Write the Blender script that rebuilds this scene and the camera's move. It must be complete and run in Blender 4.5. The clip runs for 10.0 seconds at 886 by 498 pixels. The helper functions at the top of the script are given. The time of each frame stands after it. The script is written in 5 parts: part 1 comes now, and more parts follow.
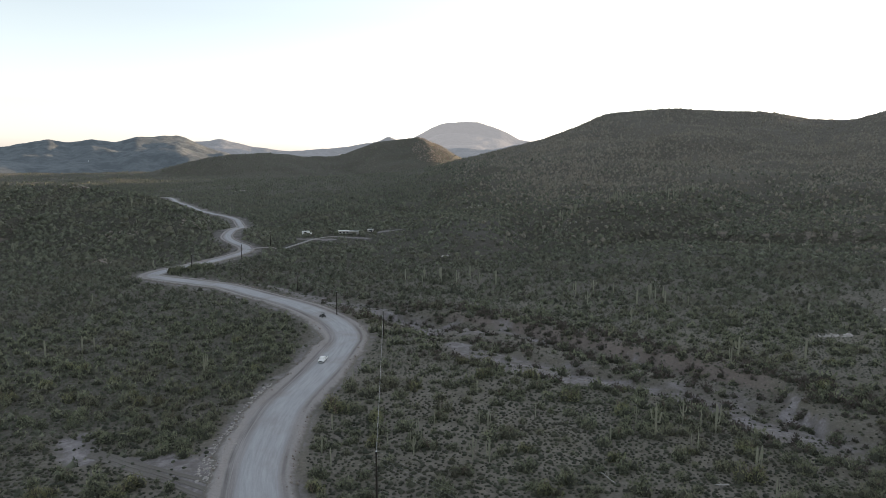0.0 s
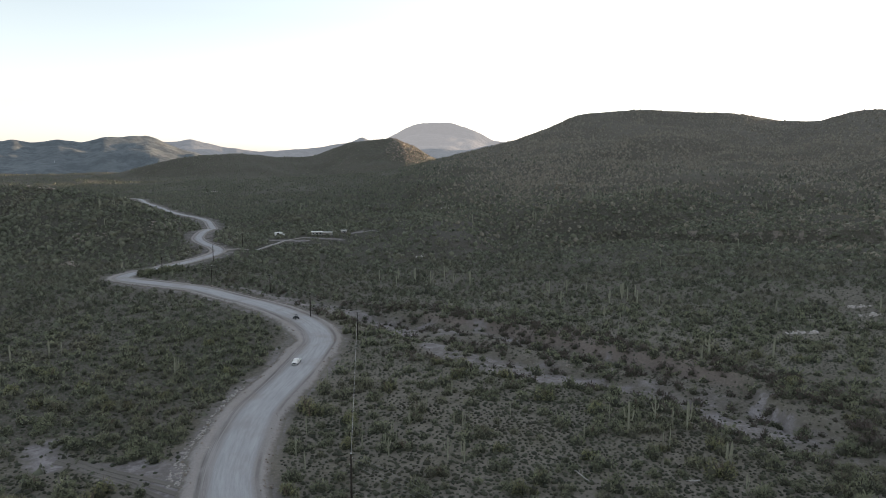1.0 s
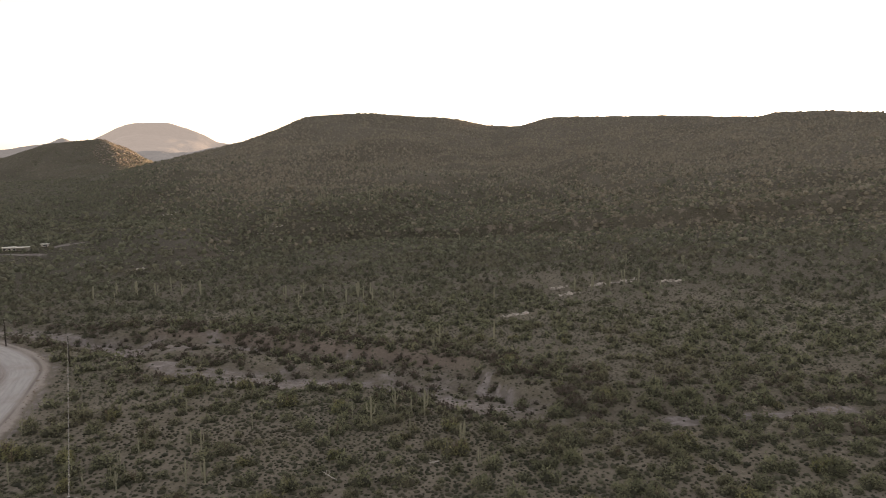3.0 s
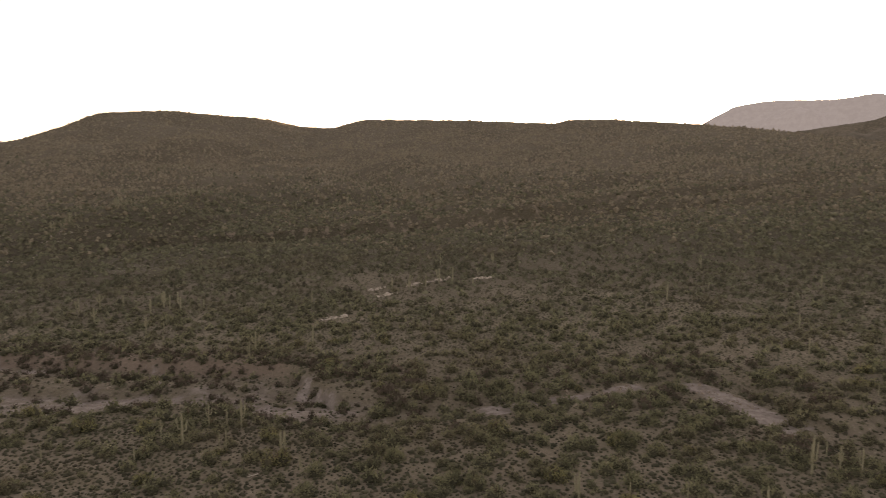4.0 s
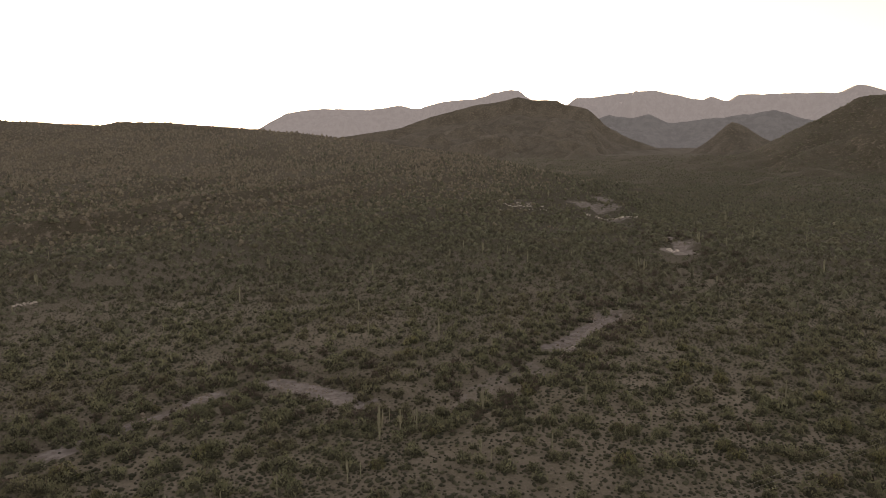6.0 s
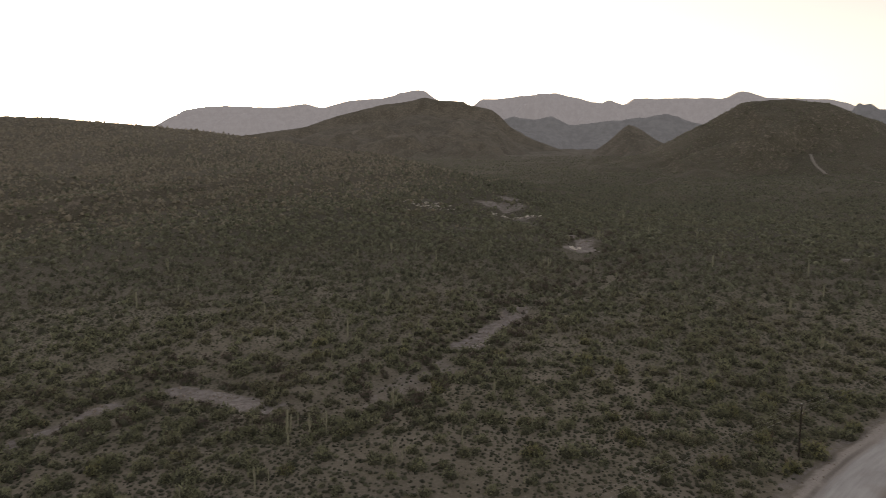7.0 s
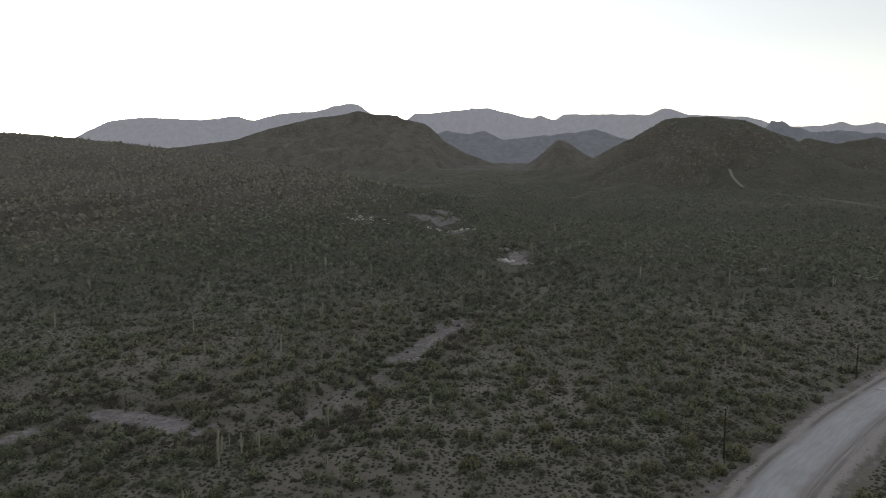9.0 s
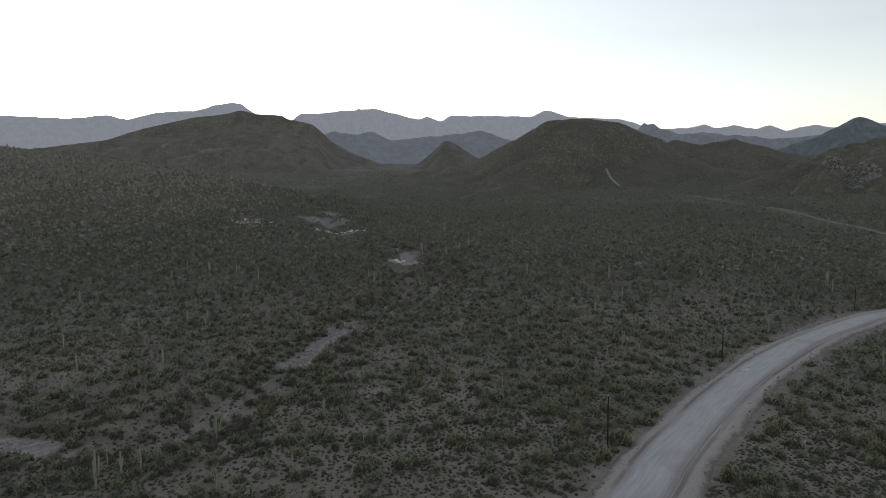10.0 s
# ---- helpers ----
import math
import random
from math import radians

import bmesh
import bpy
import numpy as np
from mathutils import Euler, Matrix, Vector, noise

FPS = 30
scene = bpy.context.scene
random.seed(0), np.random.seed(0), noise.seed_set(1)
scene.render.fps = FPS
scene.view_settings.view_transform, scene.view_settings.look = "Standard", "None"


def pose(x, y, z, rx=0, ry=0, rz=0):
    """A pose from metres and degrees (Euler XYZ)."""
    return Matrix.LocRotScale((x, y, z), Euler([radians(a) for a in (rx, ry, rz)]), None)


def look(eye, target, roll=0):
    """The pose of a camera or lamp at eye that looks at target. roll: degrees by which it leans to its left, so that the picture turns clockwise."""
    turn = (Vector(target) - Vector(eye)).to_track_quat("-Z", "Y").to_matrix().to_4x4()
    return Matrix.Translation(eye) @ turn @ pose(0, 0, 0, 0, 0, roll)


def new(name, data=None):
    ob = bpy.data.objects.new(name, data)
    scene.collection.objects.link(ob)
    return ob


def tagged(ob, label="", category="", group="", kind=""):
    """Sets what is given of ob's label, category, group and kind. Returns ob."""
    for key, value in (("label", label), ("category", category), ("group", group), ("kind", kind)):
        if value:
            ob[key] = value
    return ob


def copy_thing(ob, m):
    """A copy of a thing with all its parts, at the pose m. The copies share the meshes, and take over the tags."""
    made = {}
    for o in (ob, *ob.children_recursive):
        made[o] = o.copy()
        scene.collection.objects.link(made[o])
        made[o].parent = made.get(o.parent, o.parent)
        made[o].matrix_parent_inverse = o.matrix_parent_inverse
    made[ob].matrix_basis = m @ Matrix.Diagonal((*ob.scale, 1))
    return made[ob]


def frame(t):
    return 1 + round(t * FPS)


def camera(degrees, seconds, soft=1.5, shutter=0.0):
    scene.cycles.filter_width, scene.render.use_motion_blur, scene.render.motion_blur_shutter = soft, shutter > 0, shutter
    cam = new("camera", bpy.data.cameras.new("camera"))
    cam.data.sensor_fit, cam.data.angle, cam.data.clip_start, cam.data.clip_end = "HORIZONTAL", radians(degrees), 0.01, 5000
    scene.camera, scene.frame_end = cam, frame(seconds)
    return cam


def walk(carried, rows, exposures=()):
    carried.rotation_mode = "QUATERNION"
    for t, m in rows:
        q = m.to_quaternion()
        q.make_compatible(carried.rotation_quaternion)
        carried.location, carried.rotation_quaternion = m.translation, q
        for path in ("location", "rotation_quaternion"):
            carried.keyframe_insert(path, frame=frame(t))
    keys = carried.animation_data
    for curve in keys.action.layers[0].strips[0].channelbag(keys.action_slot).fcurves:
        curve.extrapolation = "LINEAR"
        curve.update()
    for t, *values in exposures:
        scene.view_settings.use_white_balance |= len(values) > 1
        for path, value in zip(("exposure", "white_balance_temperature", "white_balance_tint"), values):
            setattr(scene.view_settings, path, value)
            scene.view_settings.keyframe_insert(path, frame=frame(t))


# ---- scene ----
# ---- camera: hovers and turns ----
cam = camera(65.53, 10.0, soft=0.6, shutter=0.2)
EYE = (0.0, 0.0, 54.0)
# seconds, yaw, pitch, roll
TURNS = [
    (0, 0.00, -7.87, 0.04),
    (0.5, -0.82, -7.84, 0.06),
    (1, -2.18, -7.82, 0.06),
    (1.5, -4.89, -7.78, 0.10),
    (2, -11.66, -7.71, 0.02),
    (2.5, -19.59, -7.67, -0.10),
    (2.7, -21.27, -7.67, -0.16),
    (3.8, -35.92, -7.50, 0.32),
    (4, -39.45, -7.44, 0.38),
    (4.5, -48.87, -7.28, 0.16),
    (5, -58.76, -7.17, -0.06),
    (5.5, -68.56, -7.07, -0.16),
    (5.7, -72.07, -7.06, -0.27),
    (6.8, -78.46, -7.14, 0.19),
    (7, -82.18, -7.09, 0.04),
    (7.5, -85.59, -7.07, -0.07),
    (8, -85.60, -6.86, -0.03),
    (8.5, -85.60, -5.97, 0.02),
    (9, -87.62, -5.96, 0.11),
    (9.5, -96.69, -5.90, -0.25),
    (10, -96.76, -5.91, -0.26),
]
walk(cam, [(t, pose(*EYE, 90 + pitch, 0, yaw) @ pose(0, 0, 0, 0, 0, roll)) for t, yaw, pitch, roll in TURNS],
     exposures=[(0, 2.08, 6100, 11), (2.0, 2.12, 6300, 12), (2.7, 2.2, 7200, 17), (4.0, 2.12, 9200, 27), (5.5, 1.92, 9000, 26), (7.0, 1.74, 7900, 20), (8.8, 1.72, 6800, 14), (9.5, 1.7, 6400, 12.5), (10, 1.7, 6350, 12.5)])

# ---- sky and sun ----
SUN_BEARING, SUN_HEIGHT = 58.8, 3.4
world = bpy.data.worlds.new("evening_sky")
world.use_nodes = True
scene.world = world
wn = world.node_tree.nodes
sky = wn.new("ShaderNodeTexSky")
sky.sky_type, sky.sun_disc = "NISHITA", False
sky.sun_elevation, sky.sun_rotation = radians(SUN_HEIGHT), radians(SUN_BEARING)
sky.air_density, sky.dust_density, sky.ozone_density = 1.0, 0.6, 1.6
haze = wn.new("ShaderNodeHueSaturation")
haze.inputs["Saturation"].default_value = 0.32
world.node_tree.links.new(sky.outputs["Color"], haze.inputs["Color"])
world.node_tree.links.new(haze.outputs["Color"], wn["Background"].inputs["Color"])
wn["Background"].inputs["Strength"].default_value = 0.15
sun = new("sun", bpy.data.lights.new("sun", "SUN"))
sun.data.energy, sun.data.angle, sun.data.color = 3.4, radians(0.55), (1.0, 0.70, 0.42)
sun.matrix_world = look((900 * math.sin(radians(SUN_BEARING)), 900 * math.cos(radians(SUN_BEARING)), 900 * math.tan(radians(SUN_HEIGHT))), (0, 0, 0))
# ---- terrain shape ----
UNIT = 1.2  # metres in one unit of the site plan


def metres(plan):
    return [tuple(v * UNIT for v in p) for p in plan]


def hash01(ix, iy, seed):
    n = (ix.astype(np.int64) * 374761393 + iy.astype(np.int64) * 668265263 + seed * 974711) & 0x7FFFFFFF
    n = ((n ^ (n >> 13)) * 1274126177) & 0x7FFFFFFF
    n = ((n ^ (n >> 16)) * 2246822519) & 0x7FFFFFFF
    return (n & 0xFFFF) / 65535.0


def vnoise(x, y, seed=0):
    """Smooth value noise in 0..1 on a unit lattice."""
    ix, iy = np.floor(x), np.floor(y)
    fx, fy = x - ix, y - iy
    fx, fy = fx * fx * (3 - 2 * fx), fy * fy * (3 - 2 * fy)
    a, b = hash01(ix, iy, seed), hash01(ix + 1, iy, seed)
    c, d = hash01(ix, iy + 1, seed), hash01(ix + 1, iy + 1, seed)
    return (a * (1 - fx) + b * fx) * (1 - fy) + (c * (1 - fx) + d * fx) * fy


def fbm(x, y, size, octaves=4, seed=0):
    """Fractal noise, about -1..1."""
    total, amp, norm = 0.0, 1.0, 0.0
    for k in range(octaves):
        total = total + amp * (vnoise(x / size + 17.3 * k, y / size - 9.1 * k, seed + k) * 2 - 1)
        norm, amp, size = norm + amp, amp * 0.5, size * 0.5
    return total / norm


def smooth(a, b, v):
    u = np.clip((v - a) / (b - a), 0, 1)
    return u * u * (3 - 2 * u)


def along(x, y, line):
    """Distance to a polyline, the place along it (in points), and the side (+1 left of its run)."""
    best = np.full(np.shape(x), 1e9)
    place, side = np.zeros(np.shape(x)), np.zeros(np.shape(x))
    for k in range(len(line) - 1):
        (ax, ay), (bx, by) = line[k][:2], line[k + 1][:2]
        dx, dy = bx - ax, by - ay
        u = np.clip(((x - ax) * dx + (y - ay) * dy) / (dx * dx + dy * dy), 0, 1)
        px, py = x - ax - u * dx, y - ay - u * dy
        d = np.hypot(px, py)
        near = d < best
        best = np.where(near, d, best)
        place = np.where(near, k + u, place)
        side = np.where(near, np.sign(dx * py - dy * px), side)
    return best, place, side


def polar(*rows):
    """Crest points from rows of (bearing in degrees from +y, distance, height) on the site plan."""
    return metres((d * math.sin(radians(a)), d * math.cos(radians(a)), z) for a, d, z in rows)


def aloft(out, *rows):
    """Crest points so many metres out, from rows of (bearing, angle over the horizon)."""
    return [(out * math.sin(radians(a)), out * math.cos(radians(a)), EYE[2] + out * math.tan(radians(e))) for a, e in rows]


# crest line, width of the slope facing the valley, width of the far slope, steepness, rockiness
RIDGES = [
    # long ridge across the valley
    (polar((-3, 900, 22), (1.7, 900, 37.5), (8.1, 860, 63), (11.2, 850, 79), (13.2, 840, 92.5), (16, 840, 95.8), (18.5, 840, 97.1), (21.4, 845, 93.3), (24.5, 850, 92), (27.9, 860, 83.3),
           (29.7, 865, 81.7), (31.9, 865, 83.4), (33.0, 850, 91.8), (41.3, 800, 89.4), (48.4, 780, 84.7), (49.8, 770, 88.5), (53, 740, 86.8), (58, 700, 80.5), (63, 660, 73.9),
           (70, 610, 61.8), (77, 560, 51.8), (81.7, 520, 40.8), (86, 480, 31.5), (92, 450, 18)), 600, 420, 1.35, 0.35),
    # low hill beyond the bend of the road
    (polar((-62, 420, 24), (-45, 430, 29.5), (-33, 430, 29.5), (-28, 425, 27.2), (-25, 405, 25.5), (-23.3, 390, 23.8), (-20.9, 362, 18.2), (-19.2, 338, 12.5), (-17.8, 310, 5)), 120, 75, 1.0, 0.45),
    # hill with the rocky knob
    (polar((-27, 1250, 2), (-23, 1350, 1), (-21.1, 1390, 24), (-18.9, 1415, 37), (-17, 1435, 44), (-13.9, 1455, 47.5), (-11.5, 1475, 41), (-8.7, 1490, 39), (-7.05, 1498, 55), (-5.2, 1504, 73.5)), 420, 400, 1.4, 0.6),
    # its rocky knob, a spur that faces the evening sun
    (polar((-6.7, 1500, 50), (-4.5, 1508, 76), (-2.1, 1510, 83), (-1.5, 1440, 71), (-1.25, 1370, 50), (-1.0, 1300, 24)), 190, 190, 1.1, 0.7),
    # broad unseen plateau on the far side of the long ridge, added to block the sun
    (polar((10, 2500, 30), (16, 2320, 45), (25, 2180, 55), (29, 2150, 80), (31.5, 2150, 125), (36, 2160, 140), (42, 2180, 142), (52, 2300, 142)), 400, 700, 0.8, 0.2),
    # hill in the pass
    (polar((98.5, 1250, 62), (100.8, 1260, 92), (103.4, 1280, 122), (105.4, 1300, 150), (108, 1300, 152), (110.9, 1290, 145), (112.4, 1270, 126), (114.2, 1240, 92), (118, 1200, 60)), 420, 500, 1.15, 1.05),
    # rough hills at the mouth of the canyon
    (polar((113.5, 1700, 105), (115.2, 1700, 134), (117.1, 1700, 119), (119.5, 1720, 131), (123.4, 1700, 95)), 330, 400, 1.1, 0.9),
    # craggy backlit mountain with a stepped crest
    (aloft(2650, (60, 1.2), (67, 2.3), (70.9, 2.91), (73.6, 3.83), (77.2, 4.76), (78.6, 4.9), (80.3, 5.3), (80.8, 5.37), (81.8, 5.1), (83.8, 5.03), (84.3, 4.75), (86.3, 4.35), (87, 3.7), (87.7, 2.98), (89.6, 1.9), (92.5, 0.9)), 950, 700, 1.25, 1.25),
    # small pointed rocky hill in the basin
    (aloft(2200, (94.2, 0.9), (95.5, 1.8), (96.6, 2.85), (97.1, 3.2), (97.9, 2.85), (99.1, 2.0), (100.6, 1.2)), 300, 300, 1.1, 0.7),
    (polar((123.5, 1300, 60), (126.3, 1280, 92), (129.3, 1250, 106), (135, 1200, 130), (150, 1150, 130)), 480, 500, 1.1, 1.3),
]

# dry wash, running down the valley
WASH = metres([(-60, 228), (-34, 205), (-12, 188), (-4, 175), (2, 160), (11, 147), (21, 138), (30, 132), (46, 122), (55, 106), (63, 93), (80, 83), (96, 77), (110, 73.5), (116.5, 66), (114.5, 55.5), (109.5, 46), (109, 33),
        (120, 24), (135, 18), (149, 15.5), (164, 10.5), (186, 5.5), (214, -9), (240, -23), (262, -30), (290, -20), (322, -18), (352, -4), (386, 12), (440, 20), (520, 10)])

# broad bare bed of the upper wash, under a cut bank
FLOOD = metres([(-18, 192), (-4, 181), (12, 170), (24, 158), (34, 146), (44, 135), (54, 122), (61, 106)])
# gully that comes down the long ridge past a bare mound
GULLY = metres([(30, 292), (36, 312), (41, 332), (47, 350), (57, 364), (72, 384), (96, 412), (124, 446)])
MOUND = (22 * UNIT, 340 * UNIT, 17 * UNIT, 40 * UNIT)
SPUR = metres([(64, 362), (90, 368), (112, 378), (147, 412), (185, 455)])

# graded dirt road, from the far valley to the near bend
ROAD_PLAN = metres([(-340, 560), (-300, 592), (-268, 614), (-247.5, 619.5), (-221.8, 572), (-198.6, 534.6), (-176, 495), (-158, 471), (-145, 457), (-132, 436), (-122, 410), (-112, 380), (-104.5, 347), (-101, 324), (-98.5, 311), (-93.5, 304), (-87, 298), (-84, 290), (-86, 282), (-91, 271), (-97, 258),
             (-102.5, 247), (-102.3, 238), (-94, 232.8), (-84.7, 228.6), (-71, 221.5), (-58.8, 210.6), (-43, 196), (-31, 180), (-24, 163), (-24, 150), (-26, 130), (-28, 114), (-27, 96), (-24, 81), (-17, 60), (-2, 38), (28, 11), (58, -15), (81, -35), (91, -43), (102, -53),
             (117, -67), (133, -84), (150, -105), (165, -128), (175, -146), (181, -172), (178, -205), (165, -240)])
TRAIL_PLAN = metres([(1083, -395), (1030, -383), (990, -383), (918, -390), (800, -372), (702, -356), (606, -350), (560, -358), (500, -338), (436, -312), (381, -303), (330, -290)])
PATH_PLAN = metres([(1000, -235), (939, -179), (870, -140), (806, -113)])


def curve_through(plan, step):
    """A smooth line through the plan's points, a point every step metres or so."""
    p = np.array(plan, float)
    p = np.vstack([2 * p[0] - p[1], p, 2 * p[-1] - p[-2]])
    out = []
    for k in range(1, len(p) - 2):
        n = max(2, int(np.hypot(*(p[k + 1] - p[k])) / step))
        for u in np.arange(n) / n:
            a, b, c, d = p[k - 1], p[k], p[k + 1], p[k + 2]
            out.append(0.5 * (2 * b + (c - a) * u + (2 * a - 5 * b + 4 * c - d) * u * u + (3 * b - a - 3 * c + d) * u ** 3))
    return np.array(out + [p[-2]])


ROAD_LINE = curve_through(ROAD_PLAN, 9.0)
ROAD_Z = None
TRAIL_LINE = curve_through(TRAIL_PLAN, 14.0)
TRAIL_Z = None


def height(x, y, wash=True, road=True):
    """Ground height; x, y arrays in metres."""
    x, y = np.asarray(x, float), np.asarray(y, float)
    r = np.hypot(x - 20, y + 10)
    bearing = np.degrees(np.arctan2(x, y))
    rise = 7 + 43 * smooth(25, 85, bearing)
    z = rise * (1 - np.exp(-np.clip(r - 310, 0, None) ** 1.15 / 2300.0))
    z = z + 0.034 * np.clip(r - 1150, 0, None) * smooth(55, 75, bearing)
    flat = smooth(50, 480, r)
    z = z + fbm(x, y, 160, 3, 11) * (0.6 + 4.0 * flat) + fbm(x, y, 30, 3, 21) * (0.2 + 0.8 * flat) + (np.abs(fbm(x, y, 130, 4, 31)) - 0.2) * 9 * flat
    hills = np.full(x.shape, -1e3)
    for crest, near, far, power, rough in RIDGES:
        d, place, side = along(x, y, crest)
        top = np.interp(place, range(len(crest)), [p[2] for p in crest])
        # the valley side is the side of the origin
        facing = np.hypot(x, y) < np.interp(place, range(len(crest)), [math.hypot(p[0], p[1]) for p in crest])
        # the slopes draw in where the crest runs out
        reach = (top / max(p[2] for p in crest)) ** 0.7 if rough in (0.45, 0.6) else 1.0
        u = np.clip(d / (UNIT * reach * np.where(facing, near, far)), 0, 1)
        shape = (1 - u) ** power
        if rough > 1.2:
            # a cliff band under the crest
            shape = 0.84 * shape + 0.16 * (1 - smooth(0.01, 0.05, u + 0.012 * fbm(x, y, 60, 3, 58)))
        gully = np.abs(fbm(x, y, 130, 4, 31)) * 2 - 0.55
        bump = (gully * 14 * rough + fbm(x, y, 40, 4, 41) * 6 * rough) * np.clip(3 * u, 0, 1) * np.clip(5 * (1 - u), 0, 1)
        crag = fbm(x, y, 16, 3, 51) * 1.6 * rough * smooth(0.0, 0.1, 1 - u)
        if rough > 1.2:
            crag = crag + (np.abs(fbm(x, y, 210, 4, 55)) * 60 - 14) * np.clip(6 * u, 0, 1) * np.clip(3 * (1 - u), 0, 1) + fbm(x, y, 45, 3, 57) * 9 * np.clip(9 * u, 0.15, 1)
        hills = np.maximum(hills, np.where(u < 1, top * shape + bump * np.clip(top / 60, 0.35, 2.2) + crag - 2 * u, -1e3))
    # blend hills and valley floor softly
    k = 6.0
    h = np.clip(0.5 + 0.5 * (hills - z) / k, 0, 1)
    z = z * (1 - h) + np.maximum(hills, -50) * h + k * h * (1 - h)
    if wash:
        d, place, side = along(x, y, WASH)
        wide = 5.5 + 4.5 * fbm(place * 60, place * 0, 45, 2, 61)
        bed, spot, bank = along(x, y, FLOOD)
        broad = (9.5 + 5 * fbm(x, y, 24, 3, 62)) * smooth(0, 1.2, spot) * (1 - smooth(6, 7, spot))
        z = z - np.where(bank > 0, 2.6 * (1 - smooth(broad, broad + 2.6, bed)), 1.3 * (1 - smooth(broad, broad + 9, bed)))
        gorge, spot, bank = along(x, y, GULLY)
        z = z - 5.5 * (1 - smooth(1.5, 15, gorge)) * smooth(0, 1.5, spot) * (1 - smooth(5, 7, spot))
        z = z + 5.0 * np.exp(-(((x - MOUND[0]) / MOUND[2]) ** 2 + ((y - MOUND[1]) / MOUND[3]) ** 2))
        z = z + 4.0 * (1 - smooth(2, 34, along(x, y, SPUR)[0]))
        z = z - 1.6 * (1 - smooth(wide, wide + 5, d))
    if road and ROAD_Z is not None:
        d, place, side = along(x, y, ROAD_LINE)
        level = np.interp(place, range(len(ROAD_Z)), ROAD_Z)
        z = z + (level - 0.12 - z) * (1 - smooth(8.5, 22, d))
    if TRAIL_Z is not None:
        d, place, side = along(x, y, TRAIL_LINE)
        level = np.interp(place, range(len(TRAIL_Z)), TRAIL_Z)
        z = z + (level - z) * (1 - smooth(5, 55, d))
    return z


# the road's own level: the ground under it, evened out along its run
ROAD_Z = height(ROAD_LINE[:, 0], ROAD_LINE[:, 1], road=False)
for _ in range(12):
    ROAD_Z = np.convolve(np.pad(ROAD_Z, 1, mode="edge"), (0.25, 0.5, 0.25), "valid")

# the track keeps to an even bench along the slope
TRAIL_Z = height(TRAIL_LINE[:, 0], TRAIL_LINE[:, 1])
for _ in range(10):
    TRAIL_Z = np.convolve(np.pad(TRAIL_Z, 1, mode="edge"), (0.25, 0.5, 0.25), "valid")
TRAIL_Z = TRAIL_Z + 1.2
# steep last climb to the pass
TRAIL_Z = np.where(TRAIL_LINE[:, 0] > 918 * UNIT, np.interp(TRAIL_LINE[:, 0] / UNIT, (918, 990, 1030, 1083), (24.1, 30.5, 44, 58.5)) * UNIT, TRAIL_Z)


# ---- materials ----
class Nodes:
    """A node material, built up in a few words."""

    def __init__(self, name, rough=0.9, metal=0.0):
        self.mat = bpy.data.materials.new(name)
        self.mat.use_nodes = True
        self.tree = self.mat.node_tree
        self.bsdf = self.tree.nodes["Principled BSDF"]
        self.bsdf.inputs["Roughness"].default_value = rough
        self.bsdf.inputs["Metallic"].default_value = metal
        self.bsdf.inputs["Specular IOR Level"].default_value = 0.25
        self.coord = self.tree.nodes.new("ShaderNodeNewGeometry").outputs["Position"]

    def add(self, kind, **sockets):
        node = self.tree.nodes.new(kind)
        for key, value in sockets.items():
            self.put(node.inputs[key.replace("_", " ")], value)
        return node

    def put(self, socket, value):
        if isinstance(value, bpy.types.NodeSocket):
            self.tree.links.new(value, socket)
        else:
            socket.default_value = value

    def noise(self, scale, detail=4.0, rough=0.55, coord=None):
        return self.add("ShaderNodeTexNoise", Vector=coord or self.coord, Scale=scale, Detail=detail, Roughness=rough).outputs["Fac"]

    def cells(self, scale, coord=None, feature="F1"):
        node = self.add("ShaderNodeTexVoronoi", Vector=coord or self.coord, Scale=scale)
        node.feature = feature
        return node.outputs["Distance"]

    def step(self, value, low, high):
        node = self.add("ShaderNodeMapRange", Value=value)
        node.interpolation_type = "SMOOTHSTEP"
        node.inputs["From Min"].default_value, node.inputs["From Max"].default_value = low, high
        return node.outputs["Result"]

    def math(self, op, a, b=0.0):
        node = self.tree.nodes.new("ShaderNodeMath")
        node.operation = op
        self.put(node.inputs[0], a)
        self.put(node.inputs[1], b)
        return node.outputs[0]

    def mix(self, fac, a, b):
        node = self.tree.nodes.new("ShaderNodeMix")
        node.data_type = "RGBA"
        self.put(node.inputs[0], fac)
        self.put(node.inputs[6], (*a, 1) if isinstance(a, tuple) else a)
        self.put(node.inputs[7], (*b, 1) if isinstance(b, tuple) else b)
        return node.outputs[2]

    def attribute(self, name):
        node = self.tree.nodes.new("ShaderNodeAttribute")
        node.attribute_name = name
        return node.outputs["Fac"]

    def bump(self, value, strength, distance):
        self.put(self.bsdf.inputs["Normal"], self.add("ShaderNodeBump", Height=value, Strength=strength, Distance=distance).outputs["Normal"])

    def done(self, colour):
        self.put(self.bsdf.inputs["Base Color"], (*colour, 1) if isinstance(colour, tuple) else colour)
        return self.mat


def plain(name, colour, rough=0.7, metal=0.0, vary=0.15, scale=3.0):
    n = Nodes(name, rough, metal)
    dark = tuple(c * (1 - vary) for c in colour)
    light = tuple(min(1, c * (1 + vary)) for c in colour)
    return n.done(n.mix(n.noise(scale), dark, light))


